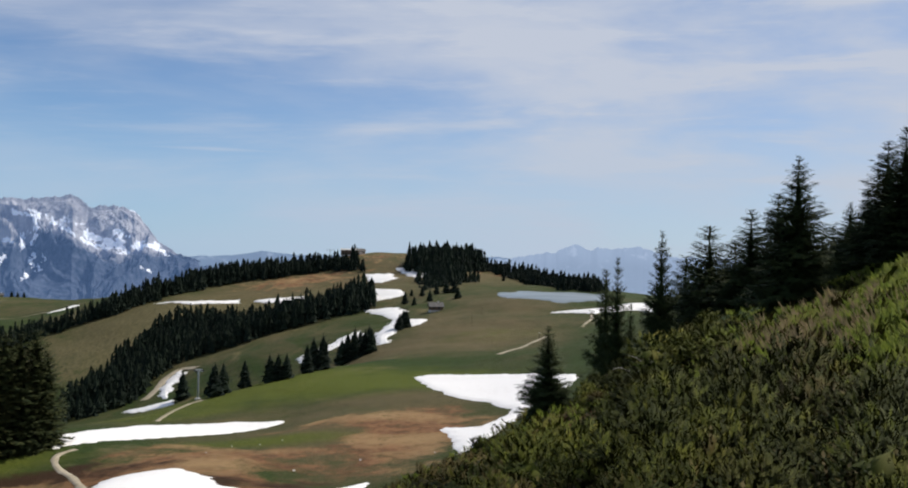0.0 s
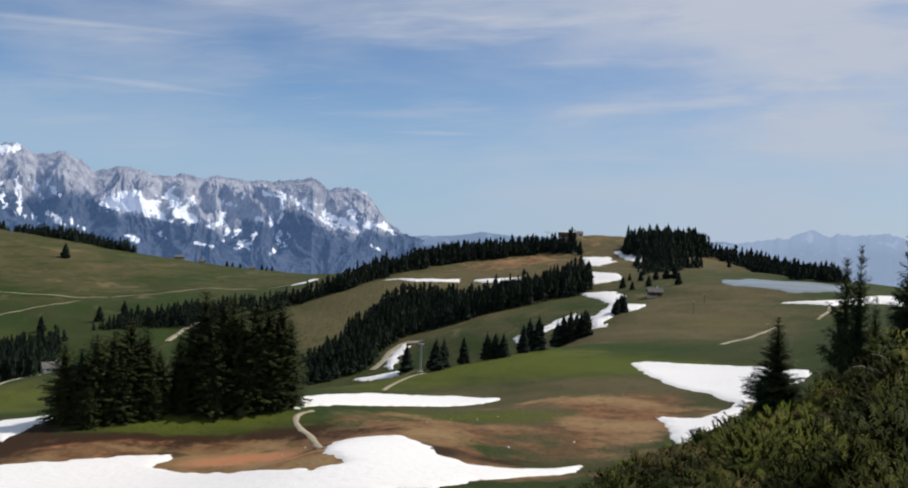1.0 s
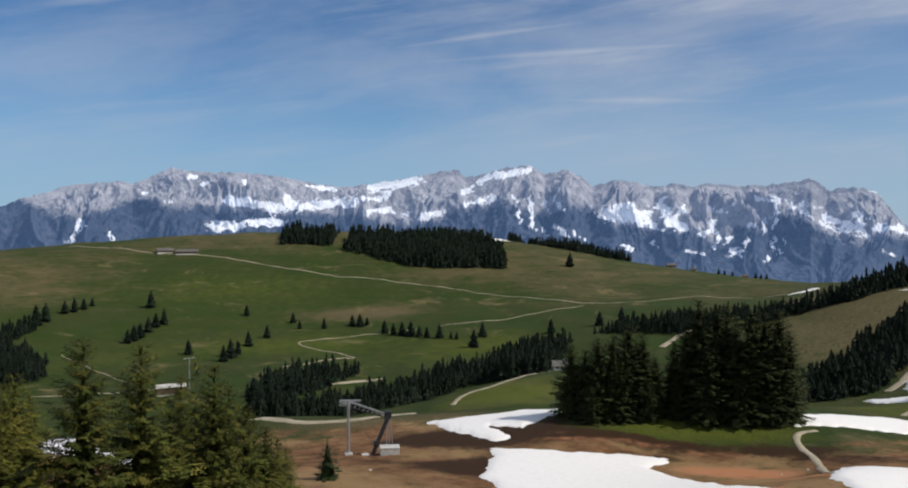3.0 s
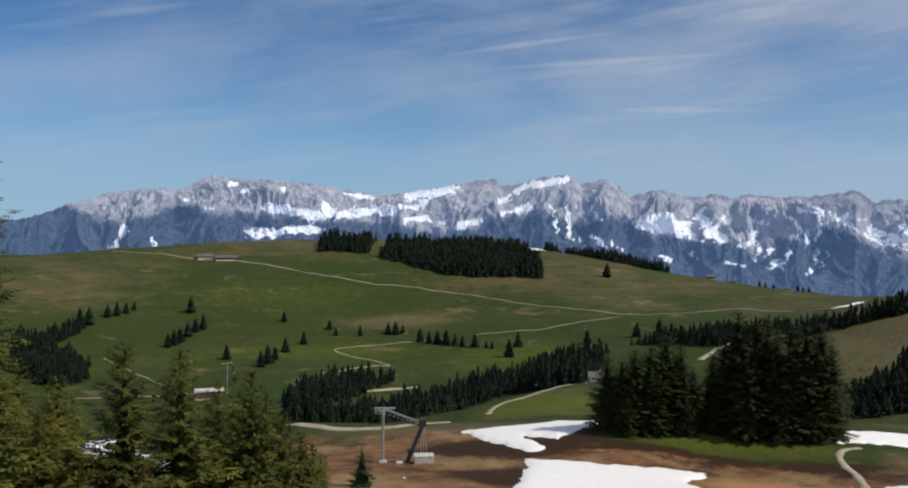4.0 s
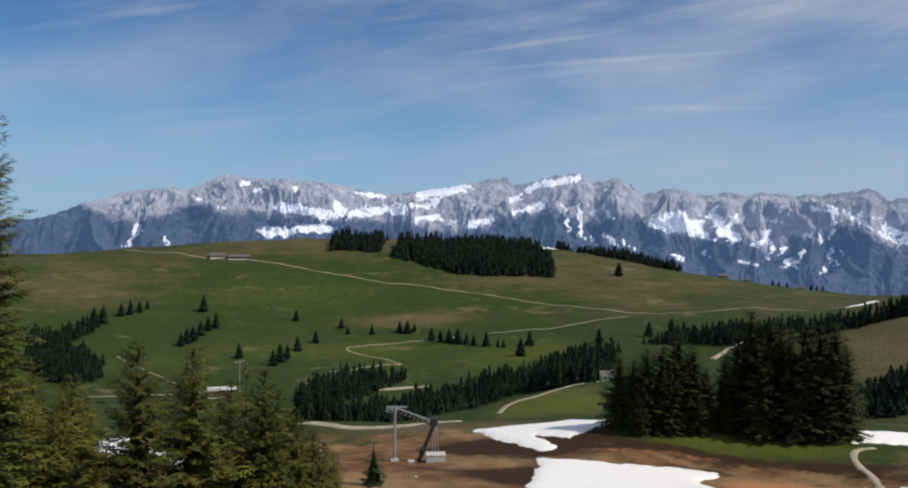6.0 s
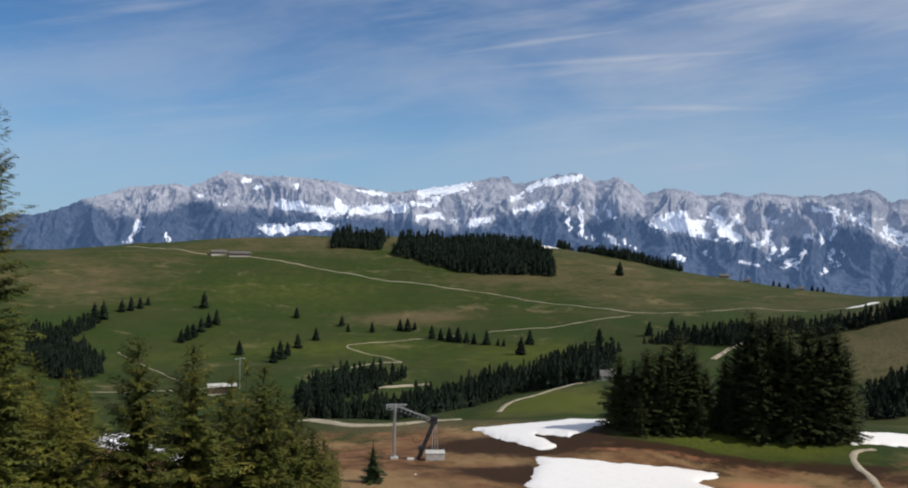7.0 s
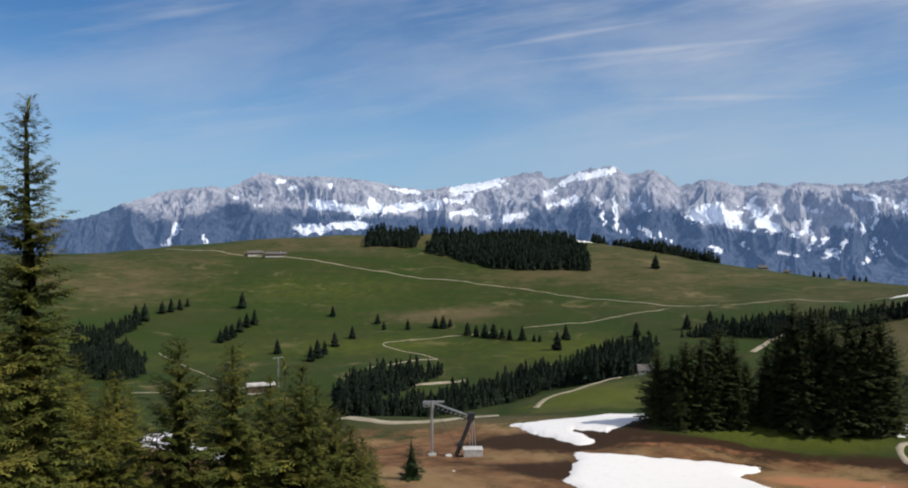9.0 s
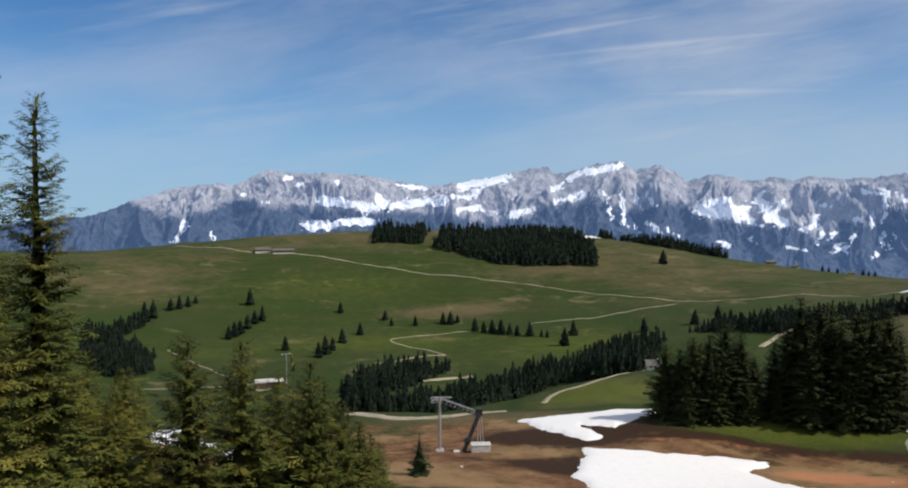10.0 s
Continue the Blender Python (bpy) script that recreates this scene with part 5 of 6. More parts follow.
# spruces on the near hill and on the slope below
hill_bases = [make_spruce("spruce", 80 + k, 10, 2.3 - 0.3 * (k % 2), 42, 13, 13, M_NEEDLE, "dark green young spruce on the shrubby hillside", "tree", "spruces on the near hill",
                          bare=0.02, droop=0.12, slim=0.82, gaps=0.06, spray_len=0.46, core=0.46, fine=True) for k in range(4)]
plant(hill_bases, 10, HILL_SPRUCES[:3] + HILL_SPRUCES[7:], rng, 1.3)
plant(hill_bases, 10, HILL_SPRUCES[3:7], rng, 0.58)
slope_bases = [make_spruce("spruce", 90 + k, 10, 1.7 + 0.3 * (k % 2), 46, 11, 13, M_NEEDLE_SUNLIT, "green-yellow spruce on the slope below the viewpoint", "tree", "spruces on the near slope",
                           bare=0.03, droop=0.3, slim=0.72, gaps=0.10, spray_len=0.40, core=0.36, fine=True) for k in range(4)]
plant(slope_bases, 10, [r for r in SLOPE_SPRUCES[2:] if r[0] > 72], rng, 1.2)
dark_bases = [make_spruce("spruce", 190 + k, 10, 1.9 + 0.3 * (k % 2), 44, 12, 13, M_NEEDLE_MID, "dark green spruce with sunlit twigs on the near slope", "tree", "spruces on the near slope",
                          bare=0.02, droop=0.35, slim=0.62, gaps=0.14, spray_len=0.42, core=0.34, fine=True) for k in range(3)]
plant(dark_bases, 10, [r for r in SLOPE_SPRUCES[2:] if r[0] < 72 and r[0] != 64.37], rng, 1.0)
plant([make_spruce("spruce", 199, 10, 1.9, 30, 9, 12, M_NEEDLE_SUNLIT, "thin sparse spruce with its stem showing through", "tree", "spruces on the near slope",
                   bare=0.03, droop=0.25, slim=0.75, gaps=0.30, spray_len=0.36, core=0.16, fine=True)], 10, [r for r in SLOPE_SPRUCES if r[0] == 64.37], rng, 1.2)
tall = [make_spruce("spruce", 97 + k, 14, 1.5, 66, 10, 14, M_NEEDLE_MID, "tall slender ragged spruce with a thin top", "tree", "spruces on the near slope",
                    bare=0.04, droop=0.55, slim=0.55, gaps=0.26, spray_len=0.42, core=0.28, fine=True) for k in range(2)]
plant(tall, 14, SLOPE_SPRUCES[:2], rng)
plant([make_spruce("spruce", 101, 5, 1.1, 16, 8, 6, M_NEEDLE, "small bushy spruce on the bare brown field", "tree", bare=0.02)], 5, FIELD_FIR, rng, 1.5)


# ---- cover of the near hill ----
def limb(points, r0, r1, sides=6):
    rows = []
    for i, p in enumerate(points):
        u = i / (len(points) - 1)
        a = np.arange(sides) * 2 * math.pi / sides
        r = r0 + (r1 - r0) * u
        t = Vector(points[min(i + 1, len(points) - 1)]) - Vector(points[max(i - 1, 0)])
        s = t.cross(Vector((0.1, 0.2, 1))).normalized()
        c = s.cross(t).normalized()
        rows.append(np.array(p)[None] + r * (np.cos(a)[:, None] * np.array(s)[None] + np.sin(a)[:, None] * np.array(c)[None]))
    v = np.vstack(rows)
    f = [(i * sides + k, i * sides + (k + 1) % sides, (i + 1) * sides + (k + 1) % sides, (i + 1) * sides + k) for i in range(len(points) - 1) for k in range(sides)]
    return v, f


def shrub_mesh(rng, twigs, wide, tall, reach, lobes=5):
    """A cushion of needled twigs over a dark heart; also the middle of each twig's own lobe."""
    verts, faces, hearts, n = [], [], [], 0
    lumps = [(rng.uniform(-0.5, 0.5) * wide, rng.uniform(-0.5, 0.5) * wide, rng.uniform(0.4, 1.0)) for _ in range(lobes)]
    for _ in range(twigs):
        lx, ly, ls = lumps[rng.integers(lobes)]
        a, u = rng.uniform(0, 6.283), rng.uniform(0.0, 1.0)
        r = wide * 0.36 * ls * math.sqrt(1 - u * u) * rng.uniform(0.7, 1.05)
        base = np.array([lx + r * math.cos(a), ly + r * math.sin(a), tall * ls * u * rng.uniform(0.7, 1.0) - 0.04])
        way = np.array([math.cos(a) * (1.15 - u), math.sin(a) * (1.15 - u), 0.25 + 0.5 * u]) + rng.uniform(-0.35, 0.35, 3)
        way /= np.linalg.norm(way)
        up = np.array([0, 0, 1.0]) + rng.uniform(-0.5, 0.5, 3)
        side = np.cross(way, up)
        side /= np.linalg.norm(side) + 1e-9
        ln = reach * rng.uniform(0.6, 1.4) * (0.6 + 0.4 * ls)
        leaves = [(base, way, ln, ln * 0.09)]
        for h in range(6):
            sway = way * 0.75 + side * (0.75 if h % 2 else -0.75) + rng.uniform(-0.25, 0.25, 3)
            leaves.append((base + way * ln * (0.15 + 0.14 * h), sway, ln * (0.50 - 0.05 * h), ln * 0.085))
        for at, to, size, half in leaves:
            verts += blade(at, to, up, size, half)
            faces += [(n, n + 1, n + 2), (n, n + 2, n + 3)]
            hearts += [(lx, ly, -0.1)] * 4
            n += 4
    bodies = []
    for lx, ly, ls in lumps:
        v, f = far_conifer(rng, 2, 6)
        bodies.append((v * np.array([1.6 * wide * ls, 1.6 * wide * ls, 0.72 * tall * ls]) + np.array([lx, ly, -0.05]), f))
        hearts += [(lx, ly, -0.1)] * len(v)
    v, f = joined([(np.array(verts), np.array(faces))] + bodies)
    return v, f, np.array(hearts)


rng = np.random.default_rng(23)
SHRUBS = []
SHRUB_LABELS = {5: "broad mounded green alpine shrub on the hillside", 6: "broad mound of dark dwarf pine on the hillside", 1: "dark green dwarf pine bush on the hillside", 3: "dark green dwarf pine bush on the hillside", 2: "grey-green dwarf willow shrub on the hillside", 4: "rust-brown heather bush on the hillside"}
for k in range(7):
    if k < 5:
        v, f, hearts = shrub_mesh(np.random.default_rng(200 + k), 900, 1.0 + 0.15 * k, 0.44 + 0.10 * (k % 3), 0.105 + 0.008 * k, 9)
    else:
        v, f, hearts = shrub_mesh(np.random.default_rng(200 + k), 2000, 2.0, 0.95, 0.125, 8)
    ob = new("dwarf_shrub")
    mesh_object("foliage", v, f, (M_SHRUB, M_SHRUB_DARK, M_SHRUB_GREY, M_SHRUB_DARK, M_SHRUB_RUST, M_SHRUB, M_SHRUB_DARK)[k], ob,
                normals=rounded(v + rng.uniform(-0.22, 0.22, v.shape), hearts, 0.12))
    for q in range(3):
        a = q * 2.1 + k
        sv, sf = limb([(0, 0, -0.08), (0.12 * math.cos(a), 0.12 * math.sin(a), 0.12), (0.3 * math.cos(a), 0.3 * math.sin(a), 0.3)], 0.018, 0.006, 5)
        mesh_object("stem", sv, sf, M_BARK, ob, smooth=True)
    tagged(ob, SHRUB_LABELS.get(k, "low dwarf alpine shrub with small dull green leaves"), "shrub", "dwarf shrubs on the near hill")
    SHRUBS.append(ob)


def on_hill(bearing, dist):
    """How far a place belongs to the shrubby hill, and not to its grassy shoulder."""
    grass = math.exp(-((bearing + 32) / 7.5) ** 2 - (math.log(dist / 27) / 0.55) ** 2)
    return 1.0 - 1.25 * grass


placed, tries, taken = 0, 0, []
while placed < 290 and tries < 6000:
    tries += 1
    b, d = rng.uniform(-36, 5), 5.5 * (38 / 5.5) ** rng.uniform(0, 1)
    if rng.uniform() > on_hill(b, d) or (b > 0 and d < 9):
        continue
    x, y = polar(b, d)
    s = (rng.uniform(0.6, 1.1) if rng.uniform() < 0.6 else rng.uniform(1.1, 1.55)) * (0.7 if d < 10 else 1.0) * (0.6 if b > -12 else 1.0) * (0.6 if b < -22 and d > 18 else 1.0)
    if any(math.hypot(x - q[0], y - q[1]) < 0.34 * (s + q[2]) for q in taken):
        continue
    taken.append((x, y, s))
    m = Matrix.LocRotScale((x, y, ground_z(x, y) - 0.05), Euler((rng.uniform(-0.15, 0.15), rng.uniform(-0.15, 0.15), rng.uniform(0, 6.28))), None)
    # dwarf pine fills the dip, and past 27 m its dark colour stands in for spruce shade; paler shrubs stand on the rim
    # and the sunny shoulder
    hollow_and_shade = math.exp(-((b + 17) / 9.0) ** 2 - (math.log(d / 15) / 0.42) ** 2) + (0.35 if d < 10 else 0.0) - (0.45 if b < -24 and 13 < d < 27 else 0.0) + (0.7 if b < -16 and d > 27 else 0.0)
    kind = placed if placed < 7 else rng.choice((1, 3, 6)) if rng.uniform() < (0.34 if b < -10 else 0.08) + 0.62 * hollow_and_shade else rng.choice((0, 0, 0, 2, 4, 5, 5) if -24 < b < -9 else (0, 0, 2, 4))
    if b > -12 and kind > 4 and placed >= 7:
        kind = 0
    src = SHRUBS[kind]
    ob = src if placed < 7 else copy_thing(src, m)
    ob.matrix_basis = m
    ob.scale = (s, s, s * rng.uniform(0.8, 1.25))
    placed += 1


def scatter(name, shapes, count, where, size, material, label, category, rng):
    """Many small plants as one body."""
    pieces, hearts, bs, ds = [], [], [], []
    while len(bs) < count:
        b, d = where(rng)
        if b is not None:
            bs.append(b)
            ds.append(d)
    zs = height_polar(np.array(bs), np.array(ds))
    for b, d, z in zip(bs, ds, zs):
        v, f = shapes[rng.integers(len(shapes))]
        t, s = rng.uniform(0, 6.28), size * rng.uniform(0.6, 1.4)
        c, q = math.cos(t) * s, math.sin(t) * s
        x, y = polar(b, d)
        pieces.append((np.stack([v[:, 0] * c - v[:, 1] * q + x, v[:, 0] * q + v[:, 1] * c + y, v[:, 2] * s * rng.uniform(0.8, 1.2) + z], -1), f))
        hearts.append(np.tile([[x, y, z - 0.15]], (len(v), 1)))
    v, f = joined(pieces)
    soft = rounded(v + rng.uniform(-0.1, 0.1, v.shape), np.vstack(hearts), 0.4)
    return tagged(mesh_object(name, v, f, material, normals=soft), label, category, kind="stuff")


def tuft(rng, blades, high, spread):
    verts, faces, n = [], [], 0
    for _ in range(blades):
        a, lean = rng.uniform(0, 6.283), rng.uniform(0.1, 1.0)
        base = np.array([math.cos(a), math.sin(a), 0]) * spread * rng.uniform(0, 0.5)
        way = np.array([math.cos(a) * lean, math.sin(a) * lean, 1.0])
        verts += blade(base + np.array([0, 0, -0.03]), way, np.array([math.cos(a + 1.6), math.sin(a + 1.6), 0.3]), high * rng.uniform(0.5, 1.1), 0.022)
        faces += [(n, n + 1, n + 2), (n, n + 2, n + 3)]
        n += 4
    return np.array(verts), np.array(faces)


def heath_place(rng):
    b, d = rng.uniform(-37, 6), 5.0 * (46 / 5.0) ** rng.uniform(0, 1)
    return (b, d) if rng.uniform() < on_hill(b, d) else (None, None)


def grass_place(rng):
    b, d = rng.uniform(-37, 4), 11.0 * (46 / 11.0) ** rng.uniform(0, 1)
    return (b, d) if rng.uniform() < 1.10 - on_hill(b, d) else (None, None)


def straw_place(rng):
    b, d = rng.normal(-27.5, 2.4), 25 * math.exp(rng.normal(0, 0.16))
    return (b, d) if -37 < b < 4 else (None, None)


heath = [shrub_mesh(np.random.default_rng(300 + k), 70, 0.7, 0.20, 0.12)[:2] for k in range(5)]
scatter("heath", heath, 200, heath_place, 1.1, M_SHRUB_RUST, "russet mat of heather between the shrubs", "heath", rng)
scatter("heath", heath, 380, heath_place, 1.0, M_SHRUB_DARK, "thick mat of bilberry and heather between the shrubs", "heath", rng)
tufts = [tuft(np.random.default_rng(320 + k), 16, 0.26, 0.22) for k in range(5)]
scatter("tussock_grass", tufts, 6800, grass_place, 1.0, M_GRASS, "bright green tussock grass on the hill shoulder", "grass", rng)
scatter("dead_grass", [tuft(np.random.default_rng(330 + k), 18, 0.42, 0.25) for k in range(4)], 320, straw_place, 1.0, M_STRAW,
        "pale dry grass hanging over the bank", "grass", rng)

# dark young wood behind the crest of the near hill
thicket = [make_spruce("spruce", 120 + k, 9, 3.0, 22, 10, 8, M_NEEDLE, "dark bushy spruce in the thicket behind the hill", "tree", "thicket behind the hill",
                       bare=0.0, droop=0.25, slim=0.5, spray_len=0.45, core=0.75) for k in range(3)]
rows = []
for k in range(64):
    b = -19.5 - 14.5 * (k + rng.uniform(0, 1)) / 64
    d = rng.uniform(58, 84)
    top = (-0.012 + 0.0075 * (-b - 16.5) * 0.5) * d + EYE - rng.uniform(0.3, 2.6)
    x, y = polar(b, d)
    rows.append((b, d, max(3.0, top - ground_z(x, y))))
plant(thicket, 9, rows, rng)


def dead_branch(bearing, dist):
    x, y = polar(bearing, dist)
    root = tagged(new("dead_branch"), "bleached bare dead branch lying on the shrubs", "branch")
    root.location = (x, y, ground_z(x, y) + 0.05)
    for pts, r in (([(-0.5, 0, 0.05), (-0.1, 0.1, 0.35), (0.3, 0, 0.75), (0.5, 0.1, 1.15)], 0.035), ([(-0.1, 0.1, 0.35), (-0.4, 0.2, 0.62), (-0.75, 0.1, 0.7)], 0.025),
                   ([(0.3, 0, 0.75), (0.7, -0.1, 0.85), (0.95, 0.1, 1.05)], 0.02), ([(-0.5, 0, 0.05), (-1.0, 0.2, 0.25), (-1.3, 0.1, 0.2)], 0.03)):
        v, f = limb(pts, r, r * 0.35)
        mesh_object("twig", v, f, M_DEADWOOD, root, smooth=True)


dead_branch(-16.6, 30)


# ---- built things ----
def box(w, d, h, at=(0, 0, 0), bevel=0.0):
    """A box w by d by h whose base's middle is at the place given."""
    bm = bmesh.new()
    bmesh.ops.create_cube(bm, size=1.0)
    bmesh.ops.scale(bm, vec=(w, d, h), verts=bm.verts)
    bmesh.ops.translate(bm, vec=(at[0], at[1], at[2] + h / 2), verts=bm.verts)
    if bevel:
        bmesh.ops.bevel(bm, geom=bm.edges[:], offset=bevel, segments=2, affect="EDGES")
    return bm


def bar(a, b, r, sides=10):
    """A round bar from a to b."""
    bm = bmesh.new()
    a, b = Vector(a), Vector(b)
    bmesh.ops.create_cone(bm, cap_ends=True, segments=sides, radius1=r, radius2=r, depth=(b - a).length)
    bmesh.ops.transform(bm, matrix=Matrix.Translation((a + b) / 2) @ (b - a).to_track_quat("Z", "Y").to_matrix().to_4x4(), verts=bm.verts)
    return bm


def beam(a, b, w, h):
    """A square beam from a to b."""
    bm = bmesh.new()
    a, b = Vector(a), Vector(b)
    bmesh.ops.create_cube(bm, size=1.0)
    bmesh.ops.scale(bm, vec=(w, h, (b - a).length), verts=bm.verts)
    bmesh.ops.transform(bm, matrix=Matrix.Translation((a + b) / 2) @ (b - a).to_track_quat("Z", "Y").to_matrix().to_4x4(), verts=bm.verts)
    return bm


def facing(bearing, dist, turn=0.0, lift=0.0):
    """A place on the ground, with x across the view and y away from the viewpoint."""
    x, y = polar(bearing, dist)
    return pose(x, y, ground_z(x, y) + lift, 0, 0, bearing + turn)


def lift_station():
    """Return station of a ski tow: post with a cross head, lattice arm, leaning mast, pulley and counterweight block."""
    root = tagged(new("ski_tow_station"), "steel ski tow station with post, lattice arm and leaning dark mast", "ski lift")
    root.matrix_basis = facing(54.0, 132.5)
    top = 9.0
    part("post", bar((0, 0, -0.6), (0, 0, top), 0.20, 14), M_STEEL, root, "slim galvanised steel post")
    part("foot", box(1.3, 1.3, 0.55, (0, 0, -0.15), 0.08), M_CONCRETE, root, "square concrete footing")
    part("flange", bar((0, 0, 0.40), (0, 0, 0.52), 0.42, 14), M_STEEL, root)
    part("cross_head", beam((-1.4, 0, top), (2.0, 0, top), 0.22, 0.25), M_STEEL, root)
    part("cross_head", beam((-1.0, 0, top - 0.45), (1.6, 0, top - 0.45), 0.14, 0.14), M_STEEL, root)
    head = (6.4, -1.6, 6.4)
    for off in (-0.35, 0.35):
        part("arm_rail", beam((0, off, top - 0.1), (head[0], head[1] + off, head[2] + 0.5), 0.11, 0.13), M_STEEL, root)
        part("arm_rail", beam((0.2, off, top - 0.95), (head[0], head[1] + off, head[2] - 0.1), 0.09, 0.10), M_DARKSTEEL, root)
    for k in range(9):
        u, w = k / 9, (k + 1) / 9
        lo = Vector((0.2, 0, top - 0.95)).lerp(Vector((head[0], head[1], head[2] - 0.1)), u)
        hi = Vector((0, 0, top - 0.1)).lerp(Vector((head[0], head[1], head[2] + 0.5)), w)
        part("lattice_brace", beam(lo, hi, 0.08, 0.08), M_DARKSTEEL, root)
        part("lattice_brace", beam(hi + Vector((0, 0.35, 0)), lo + Vector((0, -0.35, 0)), 0.06, 0.06), M_STEEL, root)
    base = (3.6, -1.5, -0.3)
    part("leaning_mast", beam(base, (head[0], head[1], head[2] + 0.2), 0.72, 0.62), M_DARKSTEEL, root, "thick dark leaning steel mast")
    part("mast_rib", beam((4.05, -1.85, 0.4), (6.25, -1.95, 6.0), 0.16, 0.10), M_DARKSTEEL, root)
    part("pulley", bar((head[0] - 0.1, head[1] - 0.45, head[2] + 0.3), (head[0] - 0.1, head[1] + 0.45, head[2] + 0.3), 0.62, 20), M_DARKSTEEL, root, "dark pulley wheel")
    part("drive_box", box(1.1, 0.9, 0.8, (head[0], head[1], head[2] + 0.35), 0.06), M_DARKSTEEL, root)
    part("skid", beam((1.6, -1.6, 0.10), (6.6, -2.4, 0.10), 0.5, 0.28), M_CONCRETE, root, "long concrete ground beam")
    part("skid", beam((2.2, -3.2, 0.05), (5.2, -0.8, 0.15), 0.35, 0.25), M_DARKSTEEL, root)
    part("counterweight", box(3.1, 2.2, 2.3, (6.6, -2.9, -0.4), 0.07), M_CONCRETE, root, "pale concrete counterweight block")
    part("counterweight_cap", box(3.2, 2.3, 0.14, (6.6, -2.9, 1.92), 0.03), M_CONCRETE, root)
    part("ground_slab", box(5.4, 2.0, 0.75, (5.1, -2.2, -0.45), 0.06), M_CONCRETE, root, "pale concrete ground slab")
    part("footing_block", box(1.1, 1.2, 1.0, (2.7, -1.9, -0.35), 0.06), M_CONCRETE, root)
    for k in range(3):
        part("hanging_cable", bar((head[0] - 0.1 + 0.25 * k, head[1], head[2] + 0.2), (6.1 + 0.5 * k, -2.6, 1.9), 0.035, 6), M_STEEL, root)
    for side in (-1, 1):
        loop = [(side * 0.55 * math.cos(a) - 0.9, 0.9 * math.sin(a), top - 0.15 - 0.5 * (side > 0)) for a in [k * math.pi / 5 for k in range(-5, 6)]]
        for a, c in zip(loop, loop[1:]):
            part("guard_hoop", bar(a, c, 0.045, 6), M_STEEL, root)
    part("mast_collar", box(1.0, 0.9, 0.7, (4.55, -1.6, 2.0), 0.05), M_DARKSTEEL, root)
    part("service_ladder", beam((-0.28, -0.05, 0.6), (-0.28, -0.05, 8.6), 0.05, 0.05), M_STEEL, root)
    part("stay_wire", bar((0, 0, top - 0.2), (4.8, -1.5, 0.6), 0.025, 5), M_DARKSTEEL, root)


def lift_tower(bearing, dist, high, head, label):
    root = tagged(new("lift_tower"), label, "ski lift tower", "ski lift towers")
    root.matrix_basis = facing(bearing, dist, 25)
    part("shaft", bar((0, 0, -0.5), (0, 0, high), 0.28, 10), M_STEEL, root)
    part("foot", box(1.4, 1.4, 0.6, (0, 0, -0.3), 0.08), M_CONCRETE, root)
    part("cross_arm", beam((-head, 0, high - 0.2), (head, 0, high - 0.2), 0.30, 0.35), M_STEEL, root)
    for s in (-1, 1):
        part("sheave_train", beam((s * head, -1.3, high - 0.45), (s * head, 1.3, high - 0.45), 0.22, 0.30), M_DARKSTEEL, root)
        part("work_platform", box(0.5, 2.2, 0.08, (s * head * 0.78, 0, high - 0.65)), M_STEEL, root)


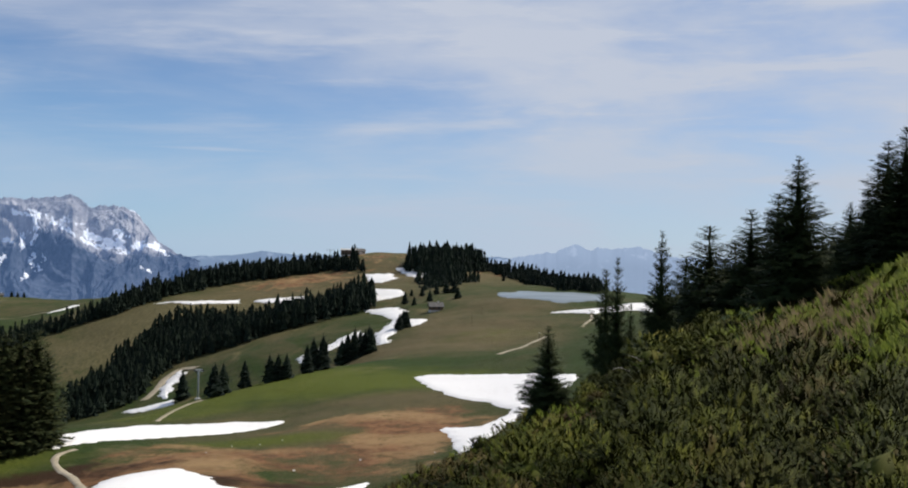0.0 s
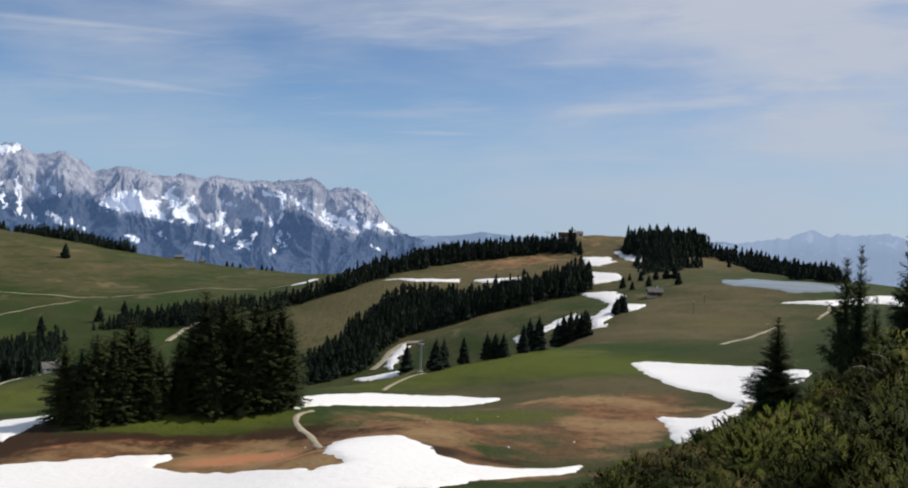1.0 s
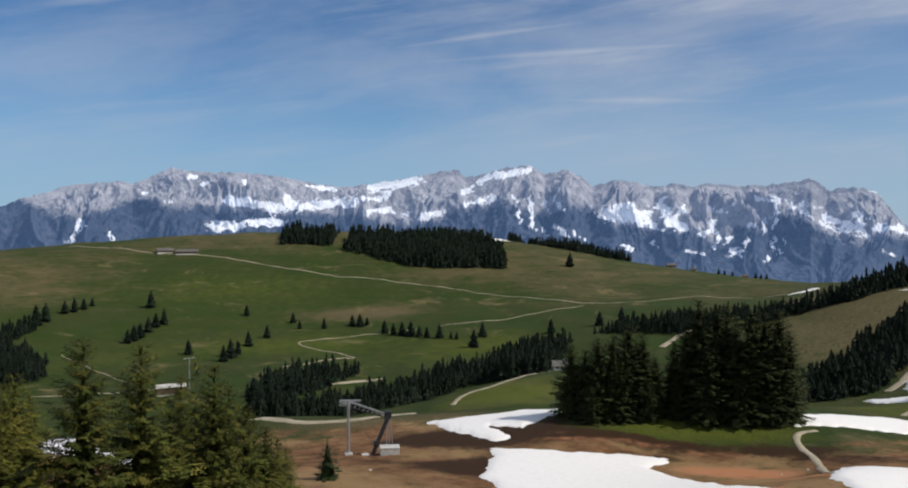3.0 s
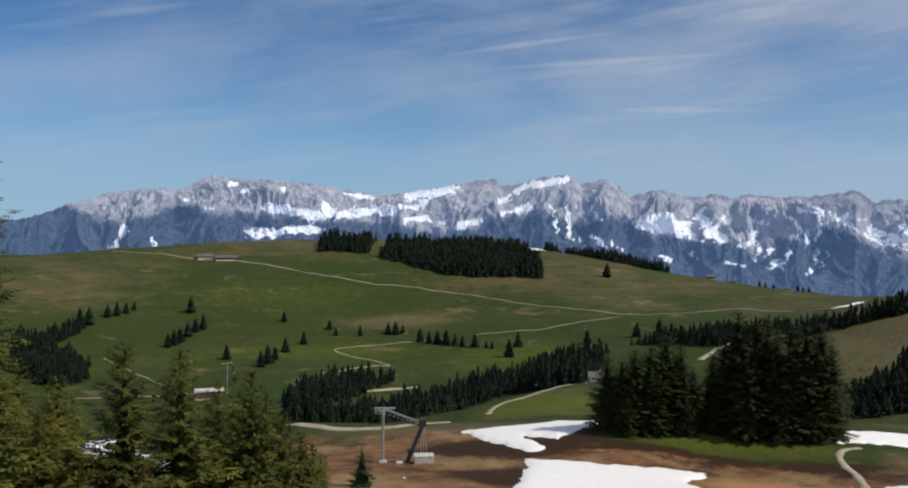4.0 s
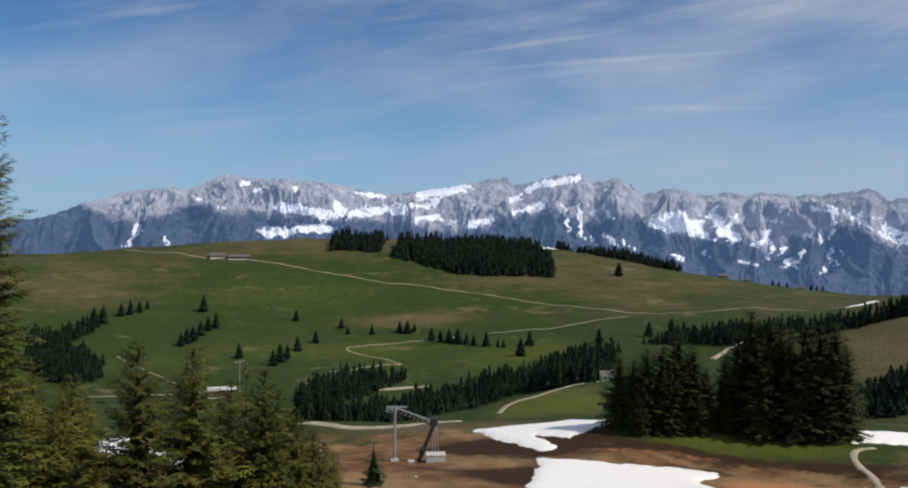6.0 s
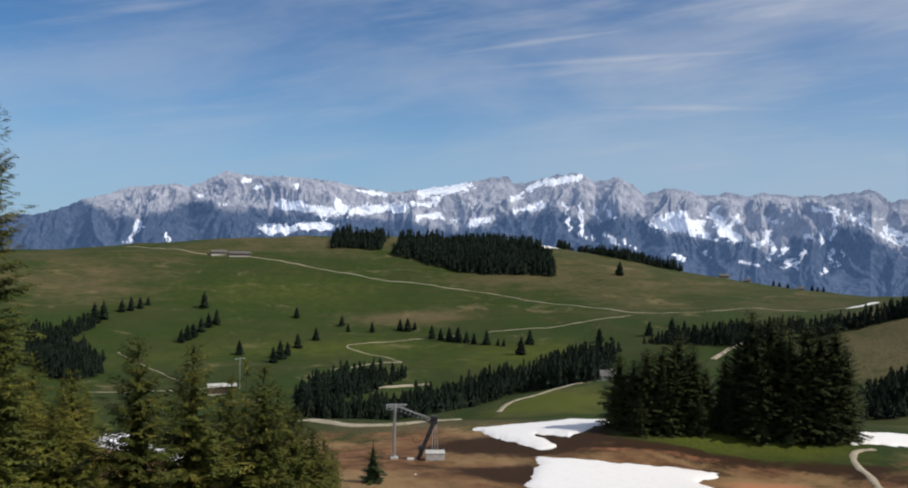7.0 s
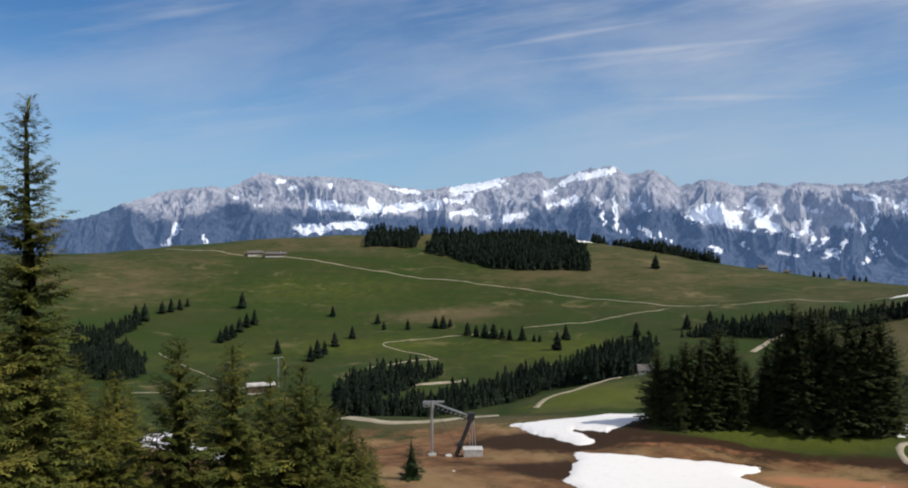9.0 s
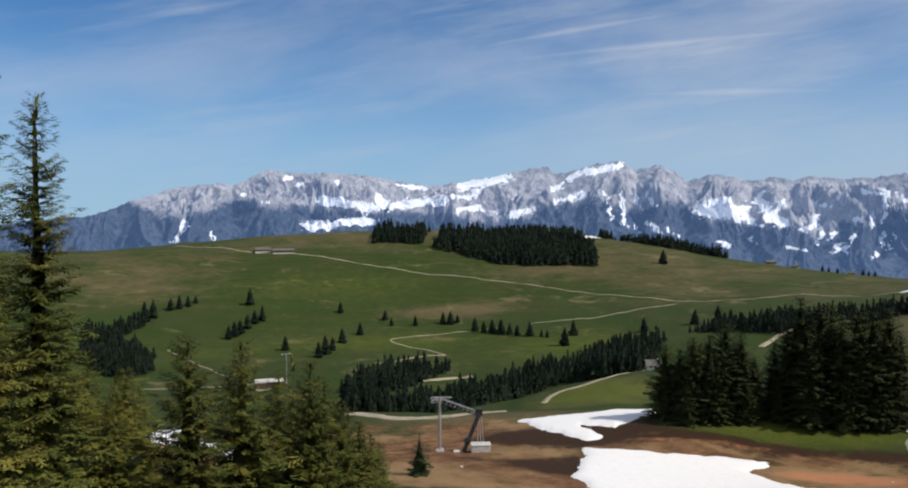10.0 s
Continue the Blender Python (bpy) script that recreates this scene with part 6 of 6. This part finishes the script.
def hut(bearing, dist, wide, deep, wall, roof, turn, label, walls, windows=3, chimney=True, sunk=0.8, cover=M_ROOF):
    """A gabled alpine building with its ridge along its width."""
    root = tagged(new("alpine_hut"), label, "hut", "huts on the alp")
    root.matrix_basis = facing(bearing, dist, turn)
    part("plinth", box(wide + 0.2, deep + 0.2, 0.5 + sunk + 1.2, (0, 0, -sunk - 1.2)), M_CONCRETE, root, "low stone plinth")
    bm = bmesh.new()
    w, d = wide / 2, deep / 2
    pts = [(-w, -d, 0.5), (-w, d, 0.5), (-w, d, wall), (-w, 0, wall + roof), (-w, -d, wall)]
    left = [bm.verts.new(p) for p in pts]
    right = [bm.verts.new((-p[0], p[1], p[2])) for p in pts]
    bm.faces.new(left[::-1])
    bm.faces.new(right)
    for i in range(5):
        bm.faces.new((left[i], left[(i + 1) % 5], right[(i + 1) % 5], right[i]))
    part("wall", bm, walls, root)
    over = 0.7
    for s in (-1, 1):
        bm = bmesh.new()
        slope = roof / d
        lo = (s * (d + over), wall - over * slope + 0.15)
        hi = (0, wall + roof + 0.15)
        prof = [lo, hi, (hi[0], hi[1] + 0.22), (lo[0], lo[1] + 0.22)]
        a = [bm.verts.new((-w - over, p[0], p[1])) for p in prof]
        c = [bm.verts.new((w + over, p[0], p[1])) for p in prof]
        bm.faces.new(a)
        bm.faces.new(c[::-1])
        for i in range(4):
            bm.faces.new((a[i], c[i], c[(i + 1) % 4], a[(i + 1) % 4]))
        bmesh.ops.recalc_face_normals(bm, faces=bm.faces)
        part("roof", bm, cover, root)
    for k in range(windows):
        x = -w + wide * (k + 0.7) / (windows + 0.4)
        frame_box = part("window", box(1.25, 0.10, 1.35, (x, -d - 0.03, 1.2)), M_TIMBER, root)
        part("pane", box(1.0, 0.06, 1.1, (x, -d - 0.075, 1.32)), M_GLASS, frame_box)
    part("door", box(1.2, 0.10, 2.1, (w - 1.3, -d - 0.03, 0.5)), M_TIMBER, root, "plank door")
    if chimney:
        part("chimney", box(0.7, 0.7, 1.8, (w * 0.4, d * 0.3, wall + roof * 0.55)), M_PLASTER, root)


lift_station()
lift_tower(64.8, 556, 20.0, 4.0, "grey steel lift tower with a cross arm below the slope")
lift_tower(14.6, 238, 8.5, 0.9, "grey steel lift tower by the gravel bend")
lift_tower(5.96, 812, 10.0, 3.0, "lift tower on the summit of the wooded hill")
lift_tower(8.6, 800, 9.0, 2.5, "lift tower on the summit of the wooded hill")
hut(66.3, 1112, 20, 9, 3.0, 2.6, 8, "long low dark timber barn on the alp", M_TIMBER)
hut(64.9, 1098, 27, 9, 3.2, 2.4, -5, "long low barn beside the alp road", M_TIMBER, 5)
hut(48.4, 1168, 30, 12, 5.0, 4.0, 5, "dark mountain inn on the crest of the alp", M_TIMBER, 6)
hut(55.5, 1205, 14, 9, 4.0, 3.4, 20, "small house in the wood on the crest", M_PLASTER, 3)
hut(31.4, 1112, 12, 7, 2.4, 2.2, 10, "low dark hut on the sloping crest", M_TIMBER)
hut(29.9, 1106, 7, 5, 2.2, 2.0, -10, "small timber hut on the sloping crest", M_TIMBER, 2)
hut(26.6, 1088, 8, 5, 2.2, 2.0, 0, "small grey hut on the alp ridge", M_TIMBER, 2)
hut(38.9, 484, 10, 7, 2.8, 2.6, 12, "small pale hut on the knoll by the gravel road", M_PLASTER, 3)
hut(66.0, 545, 17, 8, 5.0, 1.3, 6, "low wide lift station with a pale flat roof", M_TIMBER, 3, False, cover=M_CONCRETE)
hut(4.6, 812, 17, 9, 5.2, 1.2, 0, "flat-roofed lift station on the summit", M_TIMBER, 4, False, cover=M_CONCRETE)
hut(3.9, 822, 10, 8, 3.2, 2.4, 15, "small house beside the summit lift station", M_PLASTER, 2)
hut(-1.6, 440, 7, 5, 2.6, 1.8, 10, "low dark hut beside the snowy piste", M_TIMBER, 2)


def marker(bearing, dist, high, label):
    root = tagged(new("marker_pole"), label, "pole", "marker poles")
    root.matrix_basis = facing(bearing, dist)
    part("pole", bar((0, 0, -0.3), (0, 0, high), 0.07, 8), M_TIMBER, root)
    part("cap", bar((0, 0, high), (0, 0, high + 0.25), 0.10, 8), M_PLASTER, root)


for b, d, h in ((-4.2, 362, 5.0), (-4.9, 395, 4.0), (-9.0, 300, 3.0)):
    marker(b, d, h, "thin wooden marker pole on the pasture")


# stones lying on bare earth and by the snow
def stone_mesh(seed):
    r = np.random.default_rng(seed)
    bm = bmesh.new()
    bmesh.ops.create_icosphere(bm, subdivisions=2, radius=0.5)
    for v in bm.verts:
        v.co *= 0.8 + 0.35 * noise.noise(v.co * 1.9 + Vector((seed, 0, 0)))
        v.co.z *= 0.65
    me = bpy.data.meshes.new("stone")
    bm.to_mesh(me)
    bm.free()
    me.materials.append(M_CONCRETE)
    return me


stones = [stone_mesh(k) for k in range(4)]
r = np.random.default_rng(77)
for k in range(16):
    b, d = r.uniform(-2, 75), r.uniform(104, 160)
    x, y = polar(b, d)
    s = r.uniform(0.25, 0.6)
    ob = tagged(new("stone", stones[k % 4]), "grey stone lying on bare brown earth", "stone", "stones on the field")
    ob.matrix_basis = Matrix.LocRotScale((x, y, ground_z(x, y) + 0.05), Euler((0, 0, r.uniform(0, 6))), (s, s, s))
